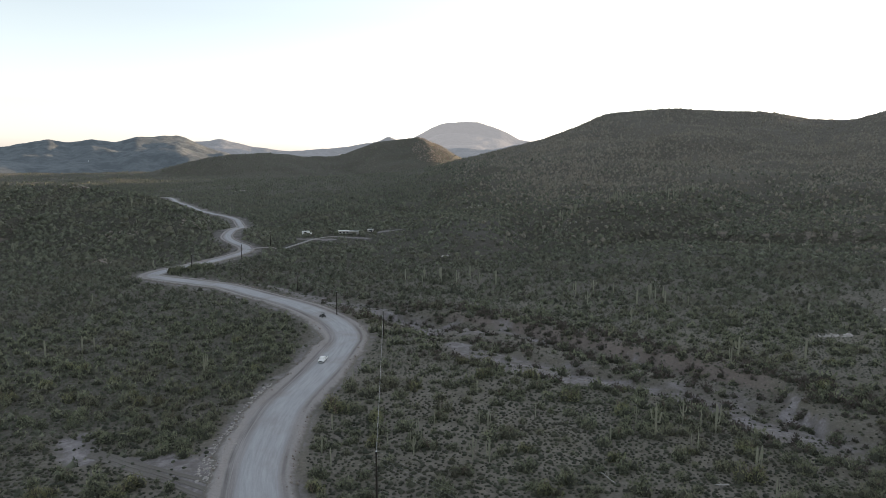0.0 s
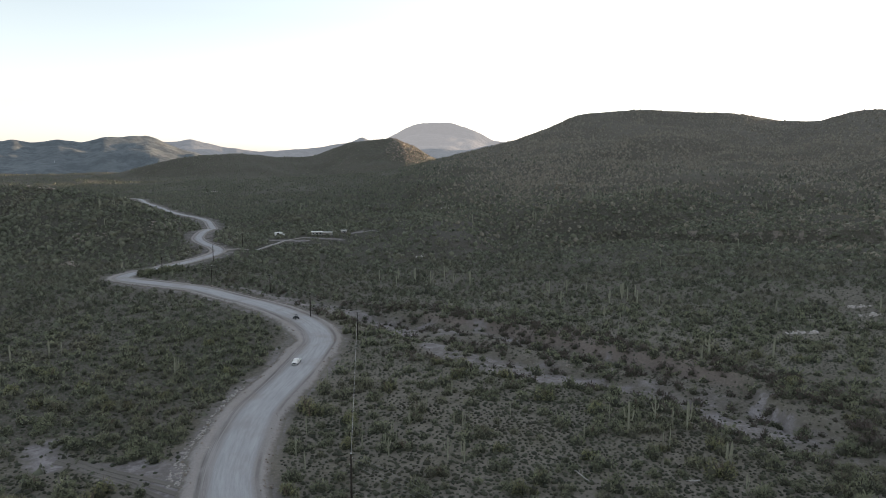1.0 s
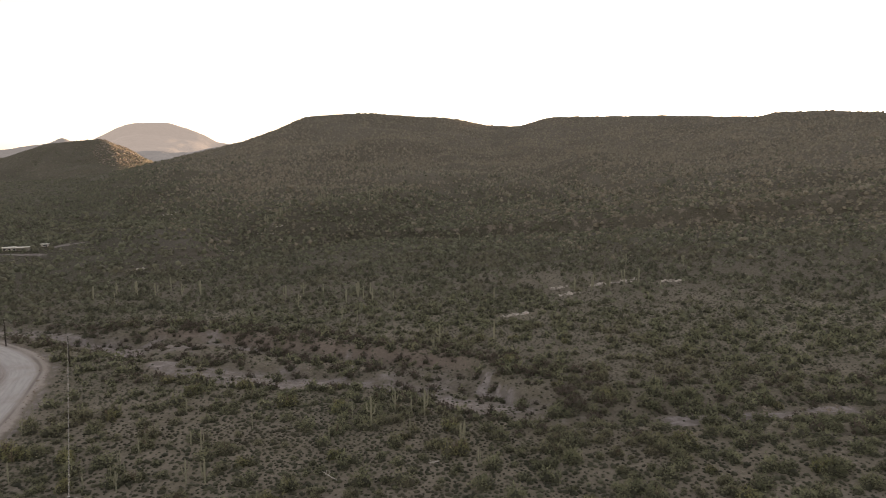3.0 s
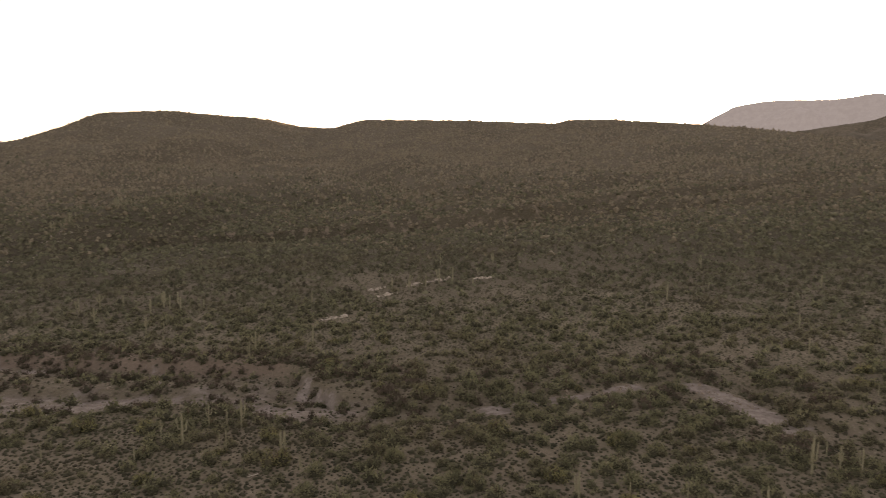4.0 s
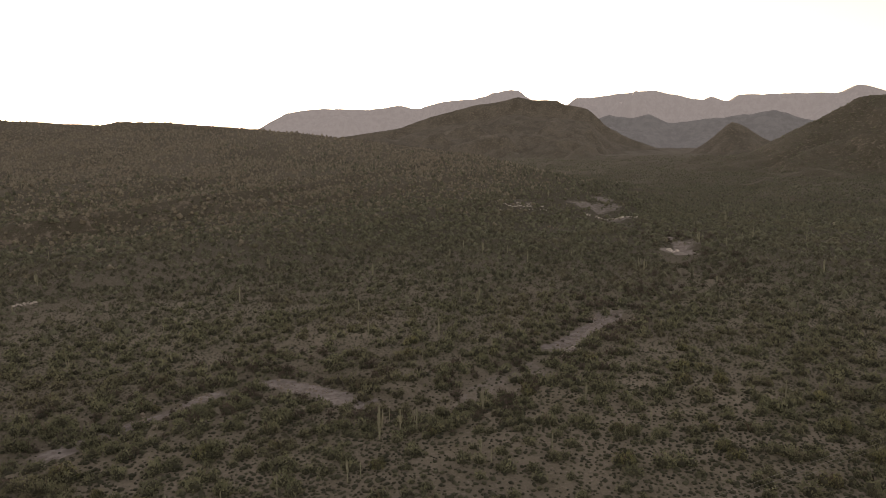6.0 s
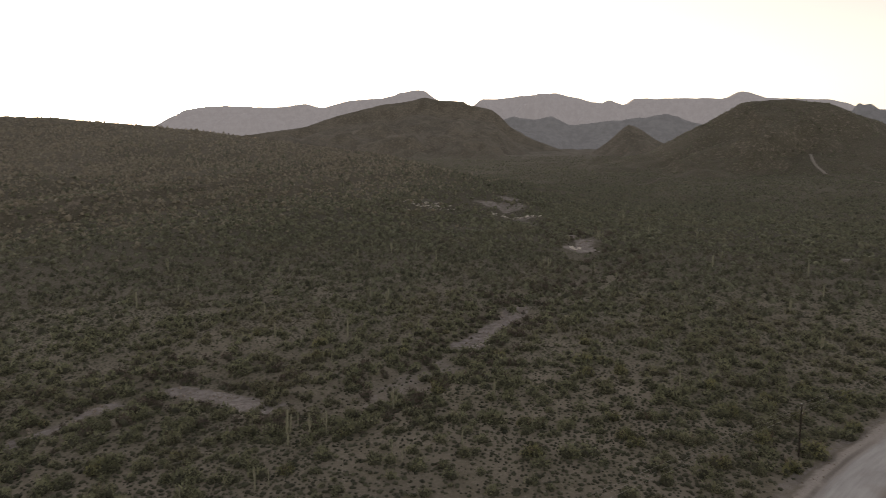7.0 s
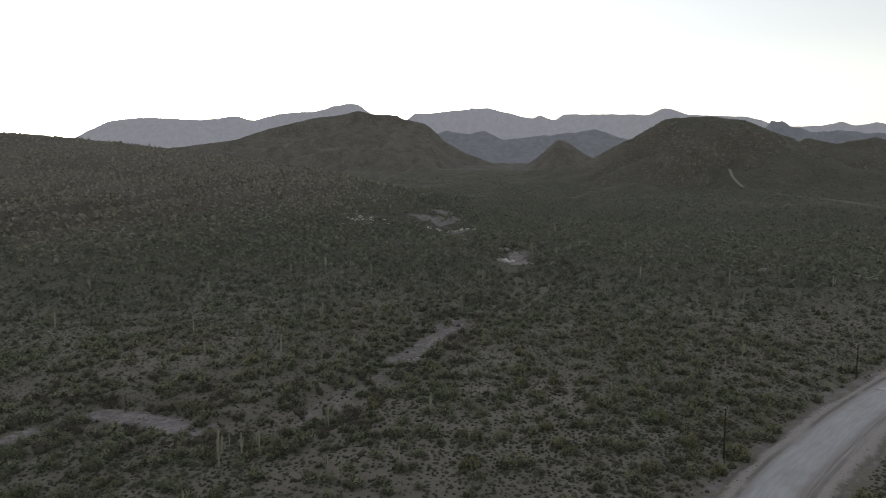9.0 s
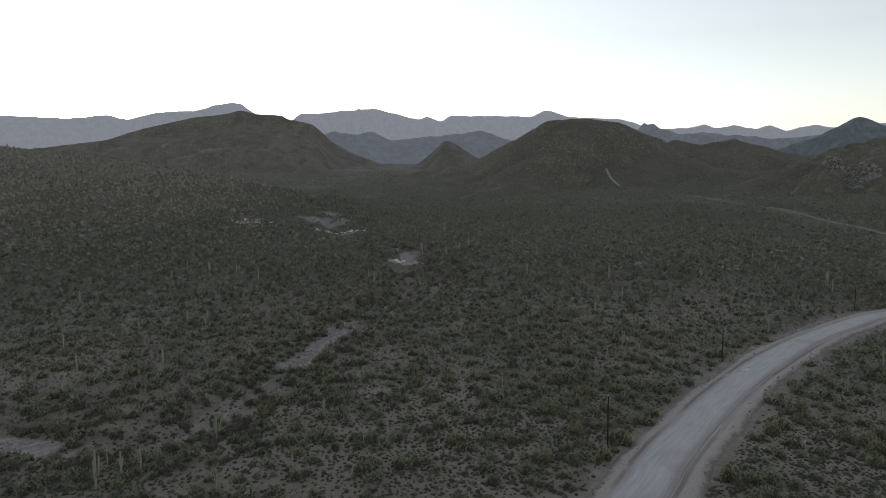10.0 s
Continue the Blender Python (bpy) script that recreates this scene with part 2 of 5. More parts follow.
def ground_material():
    n = Nodes("desert_soil", 0.95)
    broad, mid, fine = n.noise(0.012, 5), n.noise(0.12, 5), n.noise(1.6, 6, 0.7)
    soil = n.mix(n.step(broad, 0.35, 0.65), (0.128, 0.115, 0.092), (0.180, 0.161, 0.131))
    soil = n.mix(n.math("MULTIPLY", n.step(mid, 0.45, 0.7), 0.7), soil, (0.115, 0.103, 0.074))
    # leaf litter and thin grass where the scrub closes on the slopes, darkened as shade between bushes
    soil = n.mix(n.math("MULTIPLY", n.attribute("litter_shade"), 0.9), soil, (0.043, 0.040, 0.030))
    soil = n.mix(n.math("MULTIPLY", n.step(fine, 0.5, 0.72), 0.6), soil, (0.255, 0.233, 0.206))
    # stones and dry litter too small to stand alone
    tufts = n.math("MULTIPLY", n.step(n.cells(0.85), 0.5, 0.25), n.math("MULTIPLY", n.step(n.noise(0.07, 3), 0.3, 0.45), n.attribute("litter_shade")))
    soil = n.mix(n.math("MULTIPLY", tufts, 0.8), soil, (0.050, 0.054, 0.032))
    soil = n.mix(n.math("MULTIPLY", n.step(n.noise(0.9, 5, 0.75), 0.52, 0.66), 0.5), soil, (0.072, 0.064, 0.052))
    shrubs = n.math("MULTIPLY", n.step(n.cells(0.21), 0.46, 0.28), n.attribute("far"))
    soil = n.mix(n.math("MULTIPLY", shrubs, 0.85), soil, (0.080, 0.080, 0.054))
    # dry, thinly grown mountain sides of broken brown rock, paler with distance to stand in for haze
    cliff = n.mix(n.step(n.noise(0.02, 6, 0.7), 0.35, 0.65), (0.100, 0.092, 0.078), (0.170, 0.154, 0.134))
    soil = n.mix(n.math("MULTIPLY", n.attribute("crag"), 0.85), soil, n.mix(n.math("MULTIPLY", n.step(n.cells(0.2), 0.5, 0.3), 0.4), cliff, (0.070, 0.070, 0.048)))
    rock = n.math("MULTIPLY", n.attribute("rock"), n.step(n.noise(0.16, 6, 0.7), 0.52, 0.64))
    soil = n.mix(rock, soil, n.mix(fine, (0.13, 0.11, 0.09), (0.24, 0.21, 0.18)))
    soil = n.mix(n.math("MULTIPLY", n.step(n.math("ADD", n.attribute("bank"), n.noise(0.2, 4)), 0.75, 1.2), 0.55), soil, n.mix(fine, (0.120, 0.092, 0.083), (0.235, 0.188, 0.172)))
    soil = n.mix(n.math("MULTIPLY", n.attribute("mound"), 0.3), soil, (0.150, 0.132, 0.126))
    sand = n.mix(n.noise(0.5, 5), (0.150, 0.136, 0.132), (0.340, 0.314, 0.308))
    sand = n.mix(n.math("MULTIPLY", n.step(n.noise(2.6, 6, 0.8), 0.5, 0.66), 0.55), sand, (0.105, 0.093, 0.087))
    sand = n.mix(n.math("MULTIPLY", n.step(n.noise(0.4, 5, 0.7), 0.42, 0.58), 0.65), sand, (0.118, 0.103, 0.096))
    soil = n.mix(n.step(n.math("ADD", n.attribute("sand"), n.math("MULTIPLY", n.noise(0.28, 6, 0.7), 0.7)), 0.68, 1.0), soil, sand)
    n.bump(n.math("ADD", fine, n.math("MULTIPLY", n.cells(0.85), -1.2)), 0.6, 0.25)
    return n.done(soil)


def road_material():
    n = Nodes("graded_dirt", 0.92)
    across, run = n.attribute("across"), n.attribute("run")
    lane = n.add("ShaderNodeCombineXYZ", X=n.math("MULTIPLY", across, 9.0), Y=n.math("MULTIPLY", run, 0.12)).outputs[0]
    streak = n.noise(1.0, 5, 0.65, lane)
    dust = n.mix(n.step(streak, 0.25, 0.75), (0.305, 0.300, 0.302), (0.392, 0.390, 0.396))
    # browner bands with wheel lines beside the worn middle
    lines = n.add("ShaderNodeCombineXYZ", X=n.math("MULTIPLY", across, 26.0), Y=n.math("MULTIPLY", run, 0.05)).outputs[0]
    band = n.step(n.math("ADD", n.math("ABSOLUTE", n.math("ADD", across, n.math("MULTIPLY", n.noise(0.03, 2), 0.3))), n.math("MULTIPLY", n.noise(1.0, 3, 0.5, lines), 0.35)), 0.55, 0.85)
    dust = n.mix(n.math("MULTIPLY", band, 0.9), dust, n.mix(n.step(n.noise(1.0, 4, 0.6, lines), 0.35, 0.65), (0.155, 0.140, 0.132), (0.300, 0.278, 0.266)))
    edge = n.step(n.math("ADD", n.math("ABSOLUTE", across), n.math("MULTIPLY", n.noise(0.25, 4), 0.35)), 0.78, 1.0)
    # dark lines that paint the shade lying in the wheel ruts
    rut = n.math("MULTIPLY", n.step(n.math("ABSOLUTE", n.math("SUBTRACT", n.math("ABSOLUTE", n.math("ADD", across, n.math("MULTIPLY", n.noise(0.06, 2), 0.12))), 0.74)), 0.09, 0.02), n.step(n.noise(0.12, 4), 0.25, 0.45))
    berm = n.mix(n.noise(2.2, 6, 0.75), (0.165, 0.148, 0.138), (0.40, 0.370, 0.350))
    colour = n.mix(edge, dust, berm)
    colour = n.mix(n.math("MULTIPLY", n.math("MULTIPLY", rut, n.step(n.noise(0.035, 3), 0.35, 0.6)), 0.65), colour, (0.105, 0.093, 0.087))
    colour = n.mix(n.math("MULTIPLY", n.step(n.noise(0.09, 3), 0.5, 0.7), 0.35), colour, (0.235, 0.20, 0.17))
    verge = n.step(n.math("ADD", n.math("ABSOLUTE", across), n.math("MULTIPLY", n.noise(0.5, 5, 0.7), 0.5)), 1.22, 1.42)
    colour = n.mix(verge, colour, (0.160, 0.145, 0.125))
    n.bump(n.math("ADD", n.noise(3.0, 6, 0.7), n.math("MULTIPLY", streak, 1.5)), 0.5, 0.15)
    return n.done(colour)


def leaf_material(name, dark, light, dry):
    n = Nodes(name, 0.75)
    geo = n.tree.nodes.new("ShaderNodeNewGeometry")
    island = geo.outputs["Random Per Island"]
    thing = n.tree.nodes.new("ShaderNodeObjectInfo").outputs["Random"]
    patch = n.noise(0.045, 3)
    tone = n.math("ADD", n.math("MULTIPLY", island, 0.28), n.math("ADD", n.math("MULTIPLY", thing, 0.12), n.math("MULTIPLY", n.step(n.noise(0.42, 3), 0.3, 0.7), 0.55)))
    colour = n.mix(tone, dark, light)
    colour = n.mix(n.math("MULTIPLY", n.step(n.math("ADD", patch, n.math("MULTIPLY", n.noise(0.6, 2), 0.35)), 0.62, 0.9), 0.6), colour, dry)
    through_leaf = n.add("ShaderNodeBsdfTranslucent", Color=colour)
    blend = n.add("ShaderNodeMixShader", Fac=0.12)
    n.put(blend.inputs[1], n.bsdf.outputs[0])
    n.put(blend.inputs[2], through_leaf.outputs[0])
    n.put(n.tree.nodes["Material Output"].inputs["Surface"], blend.outputs[0])
    return n.done(colour)


def rock_material():
    n = Nodes("weathered_rock", 0.9)
    big, fine = n.noise(0.35, 5), n.noise(4.0, 6, 0.7)
    colour = n.mix(n.step(big, 0.4, 0.6), (0.20, 0.168, 0.14), (0.34, 0.30, 0.26))
    colour = n.mix(n.math("MULTIPLY", fine, 0.5), colour, (0.13, 0.108, 0.088))
    n.bump(fine, 0.6, 0.2)
    return n.done(colour)


def pale_rock_material(name, dark, light):
    n = Nodes(name, 0.9)
    colour = n.mix(n.noise(0.9, 5), dark, light)
    n.bump(n.noise(3.0, 6, 0.7), 0.5, 0.2)
    return n.done(colour)


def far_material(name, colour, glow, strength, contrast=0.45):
    """Distant range; an added glow and hazy colour stand in for kilometres of evening air."""
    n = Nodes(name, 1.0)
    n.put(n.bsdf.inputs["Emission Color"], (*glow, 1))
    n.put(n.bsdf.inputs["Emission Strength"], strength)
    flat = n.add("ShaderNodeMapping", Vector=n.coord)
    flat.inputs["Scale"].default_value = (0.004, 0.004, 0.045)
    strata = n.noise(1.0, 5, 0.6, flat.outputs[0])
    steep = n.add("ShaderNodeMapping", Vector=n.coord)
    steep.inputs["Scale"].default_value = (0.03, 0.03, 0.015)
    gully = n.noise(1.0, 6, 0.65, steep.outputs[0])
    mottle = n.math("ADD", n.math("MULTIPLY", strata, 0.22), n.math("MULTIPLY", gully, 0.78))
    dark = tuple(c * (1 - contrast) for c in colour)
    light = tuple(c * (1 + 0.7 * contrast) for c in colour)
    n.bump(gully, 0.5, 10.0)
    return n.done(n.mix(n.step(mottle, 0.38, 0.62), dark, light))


def track_material():
    n = Nodes("dusty_track", 0.95)
    colour = n.mix(n.noise(0.08, 5), (0.105, 0.094, 0.080), (0.225, 0.205, 0.182))
    n.bump(n.noise(1.5, 5, 0.7), 0.5, 0.2)
    return n.done(colour)


SOIL, ROAD_DIRT, ROCK = ground_material(), road_material(), rock_material()
CALICHE = pale_rock_material("pale_caliche", (0.30, 0.272, 0.245), (0.48, 0.448, 0.415))
TRACK_DIRT, SCAR_DIRT = track_material(), pale_rock_material("washed_out_track", (0.17, 0.156, 0.140), (0.30, 0.282, 0.256))
WHITE_CALICHE = pale_rock_material("white_caliche", (0.46, 0.42, 0.385), (0.68, 0.645, 0.61))
LEAF = leaf_material("creosote_leaf", (0.074, 0.080, 0.052), (0.292, 0.302, 0.198), (0.180, 0.162, 0.115))
LEAF_HILL = leaf_material("hillside_leaf", (0.036, 0.041, 0.029), (0.198, 0.203, 0.140), (0.155, 0.140, 0.102))
# ridge bushes, lightened and browned to stand in for sun glare
LEAF_SLOPE = leaf_material("glare_lightened_leaf", (0.085, 0.077, 0.059), (0.325, 0.294, 0.228), (0.230, 0.195, 0.150))
LEAF_TREE = leaf_material("palo_verde_leaf", (0.105, 0.110, 0.056), (0.320, 0.320, 0.172), (0.155, 0.140, 0.086))
WASH_TWIG = leaf_material("bare_wash_bush", (0.045, 0.038, 0.032), (0.150, 0.126, 0.106), (0.150, 0.124, 0.106))
# darker leaf tone that paints the shade inside the bushes
SHADED_HEART = leaf_material("painted_heart_shade", (0.030, 0.031, 0.022), (0.085, 0.085, 0.058), (0.070, 0.060, 0.045))
SCRUB = leaf_material("bursage_leaf", (0.028, 0.031, 0.022), (0.118, 0.122, 0.083), (0.066, 0.058, 0.042))
# ---- small building blocks ----
def part(name, bm, material, parent=None, label=""):
    """Links a bmesh as one mesh object under its thing."""
    mesh = bpy.data.meshes.new(name)
    bm.to_mesh(mesh)
    bm.free()
    mesh.materials.append(material)
    ob = new(name, mesh)
    if parent:
        ob.parent = parent
    return tagged(ob, label)


def arrays_mesh(name, verts, faces, material, smooth_faces=False, shade_faces=None):
    """A mesh from numpy arrays: verts n x 3, faces m x 3 or m x 4; the last argument marks faces painted dark as inner
    shade.
    """
    mesh = bpy.data.meshes.new(name)
    verts, faces = np.asarray(verts, np.float32), np.asarray(faces, np.int32)
    k = faces.shape[1]
    mesh.vertices.add(len(verts))
    mesh.vertices.foreach_set("co", verts.ravel())
    mesh.loops.add(faces.size)
    mesh.loops.foreach_set("vertex_index", faces.ravel())
    mesh.polygons.add(len(faces))
    mesh.polygons.foreach_set("loop_start", np.arange(0, faces.size, k, dtype=np.int32))
    mesh.polygons.foreach_set("use_smooth", np.full(len(faces), smooth_faces))
    mesh.materials.append(material)
    if shade_faces is not None:
        mesh.materials.append(SHADED_HEART)
        mesh.polygons.foreach_set("material_index", np.asarray(shade_faces, np.int32))
    mesh.update(calc_edges=True)
    return mesh


def point_values(mesh, name, values):
    mesh.attributes.new(name, "FLOAT", "POINT").data.foreach_set("value", np.asarray(values, np.float32))


def grid_faces(rows, cols, wrap=False):
    i, j = np.meshgrid(np.arange(rows - 1), np.arange(cols if wrap else cols - 1), indexing="ij")
    j2 = (j + 1) % cols
    return np.stack([i * cols + j, i * cols + j2, (i + 1) * cols + j2, (i + 1) * cols + j], -1).reshape(-1, 4)


# ---- ground: one sheet to the horizon ----
BEARINGS = np.radians(np.concatenate([np.arange(-44, 60, 0.5), np.arange(60, 128, 0.34), np.arange(128, 140, 0.5), np.arange(140, 316, 4.0)]))
RADII = np.concatenate([[0.01, 6, 14, 25, 38, 50], np.geomspace(70, 1900, 300), np.geomspace(1930, 2700, 46), np.geomspace(2760, 4800, 14)])
RR, BB = np.meshgrid(RADII, BEARINGS, indexing="ij")
GX, GY = RR * np.sin(BB), RR * np.cos(BB)
GX[0], GY[0] = 0.9, 0.4
GZ = height(GX.ravel(), GY.ravel()).reshape(GX.shape)


def ground_at(x, y):
    """Height of the ground sheet itself at x, y (arrays)."""
    x, y = np.asarray(x, float), np.asarray(y, float)
    r, b = np.hypot(x, y), np.arctan2(x, y)
    b = np.where(b < BEARINGS[0], b + 2 * math.pi, b)
    i = np.clip(np.searchsorted(RADII, r) - 1, 0, len(RADII) - 2)
    j = np.clip(np.searchsorted(BEARINGS, b) - 1, 0, len(BEARINGS) - 2)
    u = np.clip((r - RADII[i]) / (RADII[i + 1] - RADII[i]), 0, 1)
    v = np.clip((b - BEARINGS[j]) / (BEARINGS[j + 1] - BEARINGS[j]), 0, 1)
    return (GZ[i, j] * (1 - v) + GZ[i, j + 1] * v) * (1 - u) + (GZ[i + 1, j] * (1 - v) + GZ[i + 1, j + 1] * v) * u


def in_sight(x, y, slack=0.5):
    """Whether open ground can be seen from over the middle of the valley, with some degrees of slack."""
    r, b = np.hypot(x, y), np.arctan2(x, y)
    i = np.clip(np.searchsorted(RADII, r) - 1, 0, len(RADII) - 1)
    j = np.clip(np.searchsorted(BEARINGS, b), 0, len(BEARINGS) - 1)
    return SIGHT[i, j] + slack > SKYLINE[i, j]


SIGHT = np.degrees(np.arctan2(GZ - 54, RR))
SKYLINE = np.maximum.accumulate(SIGHT, axis=0)


def at_ground(x, y, sink=0.0):
    return float(ground_at(np.array([x]), np.array([y]))[0]) - sink


# bare places of the site plan: x, y, radius along x, along y, how sandy
CLEARINGS = [(395, 62, 12, 14, 0.42), (426, 23, 22, 15, 0.56), (446, 18, 9, 6, 0.7), (388, 12, 5, 14, 0.62), (286, -16, 7, 6, 0.9), (310, -20, 15, 7, 0.48), (268, -111, 7, 4, 0.5), (258, -145, 7, 5, 0.5)]
SANDBARS = [(57, 106, 3.5, 5, 0.2), (30, 133, 9, 3, 0.75), (4, 158, 5, 5, 0.8), (-3, 172, 6, 4, 0.75)]
# open stretches of the wash: from and to (points along it), half width
STRETCHES = [(10.9, 13.0, 1.3), (13.6, 16.2, 1.5), (19.9, 22.1, 2.6), (23.8, 24.7, -0.8), (25.7, 27.2, 2.0)]
YARD = [(-53, 94, 9, 5.5, 0.66), (-57, 100, 4, 4.5, 0.6), (-46, 93.5, 7, 4.5, 0.66), (-40, 90.5, 7, 3.6, 0.62), (-33, 86.5, 6, 3.6, 0.66), (-64, 336, 12, 4, 0.75), (-46, 346, 14, 4, 0.7), (-30, 360, 9, 4, 0.7)]
LEDGES = [(158, 170, 6, 2.5, 0.5), (135, 178, 6, 2, 0.5), (119, 172, 5, 2.5, 0.5), (92, 157, 5, 2, 0.45), (122, 182, 5, 2, 0.5), (145, 177, 5, 2, 0.5)]

# places with few bushes, in front of bare ground and low walls
THIN = [(272, -17, 16, 9), (296, -19, 12, 8), (226, -18, 18, 7), (382, 11, 14, 17), (381, 58, 12, 16), (408, 22, 16, 16), (112, 40, 8, 9), (-60, 330, 14, 9), (-46, 340, 18, 8), (-34, 352, 10, 7)]
THIN += [(0.975 * cx, 0.975 * cy, rx * 0.9, ry + 2) for cx, cy, rx, ry, _ in LEDGES]


def bare(x, y):
    """How bare and sandy the ground is, 0..1."""
    d, place, side = along(x, y, WASH)
    wide = 2.6 + 5.5 * fbm(x, y, 30, 3, 71)
    upper = 1 - smooth(9, 12, place)
    s = (1 - smooth(wide, wide + 3.5, d)) * (0.2 + 0.25 * smooth(0.4, 0.7, vnoise(x / 14, y / 14, 75)))
    s = np.maximum(s, 0.55 * upper * (1 - smooth(2.5, 9, d + 7 * fbm(x, y, 22, 3, 79))))
    bed, spot, bank = along(x, y, FLOOD)
    s = np.maximum(s, (0.34 + 0.42 * fbm(x, y, 9, 3, 72)) * (1 - smooth(8, 15, bed + 6 * fbm(x, y, 20, 3, 74))))
    # thin braided threads of pale sand
    s = np.maximum(s, 0.6 * (1 - smooth(0.02, 0.06, np.abs(fbm(x, y, 34, 2, 70)))) * (1 - smooth(9, 13, bed)))
    for first, last, half in STRETCHES:
        w = half * (1 + 1.6 * fbm(x, y, 15, 3, 78))
        s = np.maximum(s, (0.72 + 0.3 * fbm(x, y, 7, 3, 76)) * (1 - smooth(w, w + 2.4, d)) * smooth(first - 0.25, first + 0.15, place) * (1 - smooth(last - 0.15, last + 0.25, place)))
    for cx, cy, rx, ry, much in CLEARINGS + SANDBARS + YARD + LEDGES:
        s = np.maximum(s, much * (1 - smooth(0.55, 1.25, np.hypot((x / UNIT - cx) / rx, (y / UNIT - cy) / ry) + (0.9 if much < 0.8 else 0.45) * fbm(x, y, 11, 4, 73))))
    d = along(x, y, ROAD_LINE)[0]
    s = np.maximum(s, 0.5 * (1 - smooth(8, 12.5, d + 3 * fbm(x, y, 14, 3, 77))))
    return s


gx, gy = GX.ravel(), GY.ravel()
SAND = bare(gx, gy)
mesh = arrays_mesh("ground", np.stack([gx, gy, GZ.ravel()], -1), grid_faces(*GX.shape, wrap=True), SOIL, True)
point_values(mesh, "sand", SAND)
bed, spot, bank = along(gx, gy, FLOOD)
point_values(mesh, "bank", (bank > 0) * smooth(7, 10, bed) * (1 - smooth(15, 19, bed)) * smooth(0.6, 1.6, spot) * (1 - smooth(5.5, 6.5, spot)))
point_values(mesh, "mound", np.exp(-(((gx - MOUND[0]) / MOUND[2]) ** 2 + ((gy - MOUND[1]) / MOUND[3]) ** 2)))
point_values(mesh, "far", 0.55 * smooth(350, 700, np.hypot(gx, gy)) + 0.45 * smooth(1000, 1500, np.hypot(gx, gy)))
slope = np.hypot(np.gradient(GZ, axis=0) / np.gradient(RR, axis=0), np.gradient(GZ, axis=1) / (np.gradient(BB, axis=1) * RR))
# mask of the litter and of the painted shade between bushes
litter_shade = np.maximum(smooth(190, 420, np.hypot(gx, gy)) * (1 - 0.42 * smooth(450, 750, np.hypot(gx, gy))), 0.5 * (1 - smooth(-50, -28, gx)) * smooth(115, 165, np.hypot(gx, gy)))
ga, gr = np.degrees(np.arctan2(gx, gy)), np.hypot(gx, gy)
# the darkening of the ground is eased on the long ridge
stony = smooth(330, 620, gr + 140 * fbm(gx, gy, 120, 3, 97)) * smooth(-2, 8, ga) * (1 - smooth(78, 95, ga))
point_values(mesh, "litter_shade", litter_shade * (1 - 0.4 * stony))
# distance mask of the paler haze tone on the far mountain
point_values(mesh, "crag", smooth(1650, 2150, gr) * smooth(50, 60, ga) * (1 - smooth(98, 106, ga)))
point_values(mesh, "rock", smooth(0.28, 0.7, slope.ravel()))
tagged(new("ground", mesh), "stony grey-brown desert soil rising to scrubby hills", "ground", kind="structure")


# ---- roads ----
def lane(name, line, level, half, profile, material, label):
    """A road lofted along a line; profile rows of (across -1..1, lift)."""
    t = np.gradient(line, axis=0)
    t /= np.linalg.norm(t, axis=1)[:, None]
    across = np.array([p[0] for p in profile])
    lift = np.array([p[1] for p in profile])
    side = np.stack([t[:, 1], -t[:, 0]], -1)
    run = np.concatenate([[0], np.cumsum(np.hypot(*np.diff(line, axis=0).T))])
    wob = half * (np.interp(np.hypot(line[:, 0], line[:, 1]), [180, 300, 400, 700], [1.0, 0.74, 0.5, 0.44]) * (1 + 0.08 * fbm(run, run * 0, 22, 3, 81)))[:, None]
    wob = wob * (1 + (0.16 * fbm(run[:, None] + 0 * across, np.sign(across) * 50 + 0 * run[:, None], 9, 3, 85)) * (np.abs(across) > 0.9))
    x = line[:, :1] + side[:, :1] * across * wob
    y = line[:, 1:] + side[:, 1:] * across * wob
    ruts = 0.07 * np.sin(across * 14)[None, :] * (np.abs(across) < 0.8)
    rough = fbm(x, y, 1.7, 3, 83) * 0.16 * (np.abs(across) > 0.7) * (np.abs(across) < 1.1)
    z = level[:, None] + lift + ruts + rough
    mesh = arrays_mesh(name, np.stack([x, y, z], -1).reshape(-1, 3), grid_faces(*x.shape)[:, ::-1], material, True)
    point_values(mesh, "across", np.broadcast_to(across, x.shape).ravel())
    point_values(mesh, "run", np.broadcast_to(run[:, None], x.shape).ravel())
    return tagged(new(name, mesh), label, "road", kind="structure")


fine_line = curve_through(ROAD_PLAN, 1.1)
_, place, _ = along(fine_line[:, 0], fine_line[:, 1], ROAD_LINE)
fine_level = np.interp(place, range(len(ROAD_Z)), ROAD_Z)
lane("road", fine_line, fine_level, 6.4,
     [(-1.35, -0.9), (-1.18, -0.05), (-1.06, 0.18), (-0.97, 0.38), (-0.88, 0.30), (-0.80, 0.12), (-0.7, 0.10), (-0.55, 0.14), (-0.4, 0.17), (-0.25, 0.2), (-0.1, 0.22), (0.0, 0.22), (0.1, 0.22), (0.25, 0.2), (0.4, 0.17), (0.55, 0.14), (0.7, 0.10),
      (0.80, 0.12), (0.88, 0.30), (0.97, 0.38), (1.06, 0.18), (1.18, -0.05), (1.35, -0.9)],
     ROAD_DIRT, "wide graded pale dirt road with ruts and raised gravel edges")
trail_line = curve_through(TRAIL_PLAN, 5.0)
lane("dirt_track", trail_line, ground_at(trail_line[:, 0], trail_line[:, 1]), 1.0,
     [(-1.2, -0.8), (-1, 0.6), (-0.4, 0.8), (0.4, 0.8), (1, 0.6), (1.2, -0.8)], TRACK_DIRT, "narrow pale dirt track winding through the scrub")
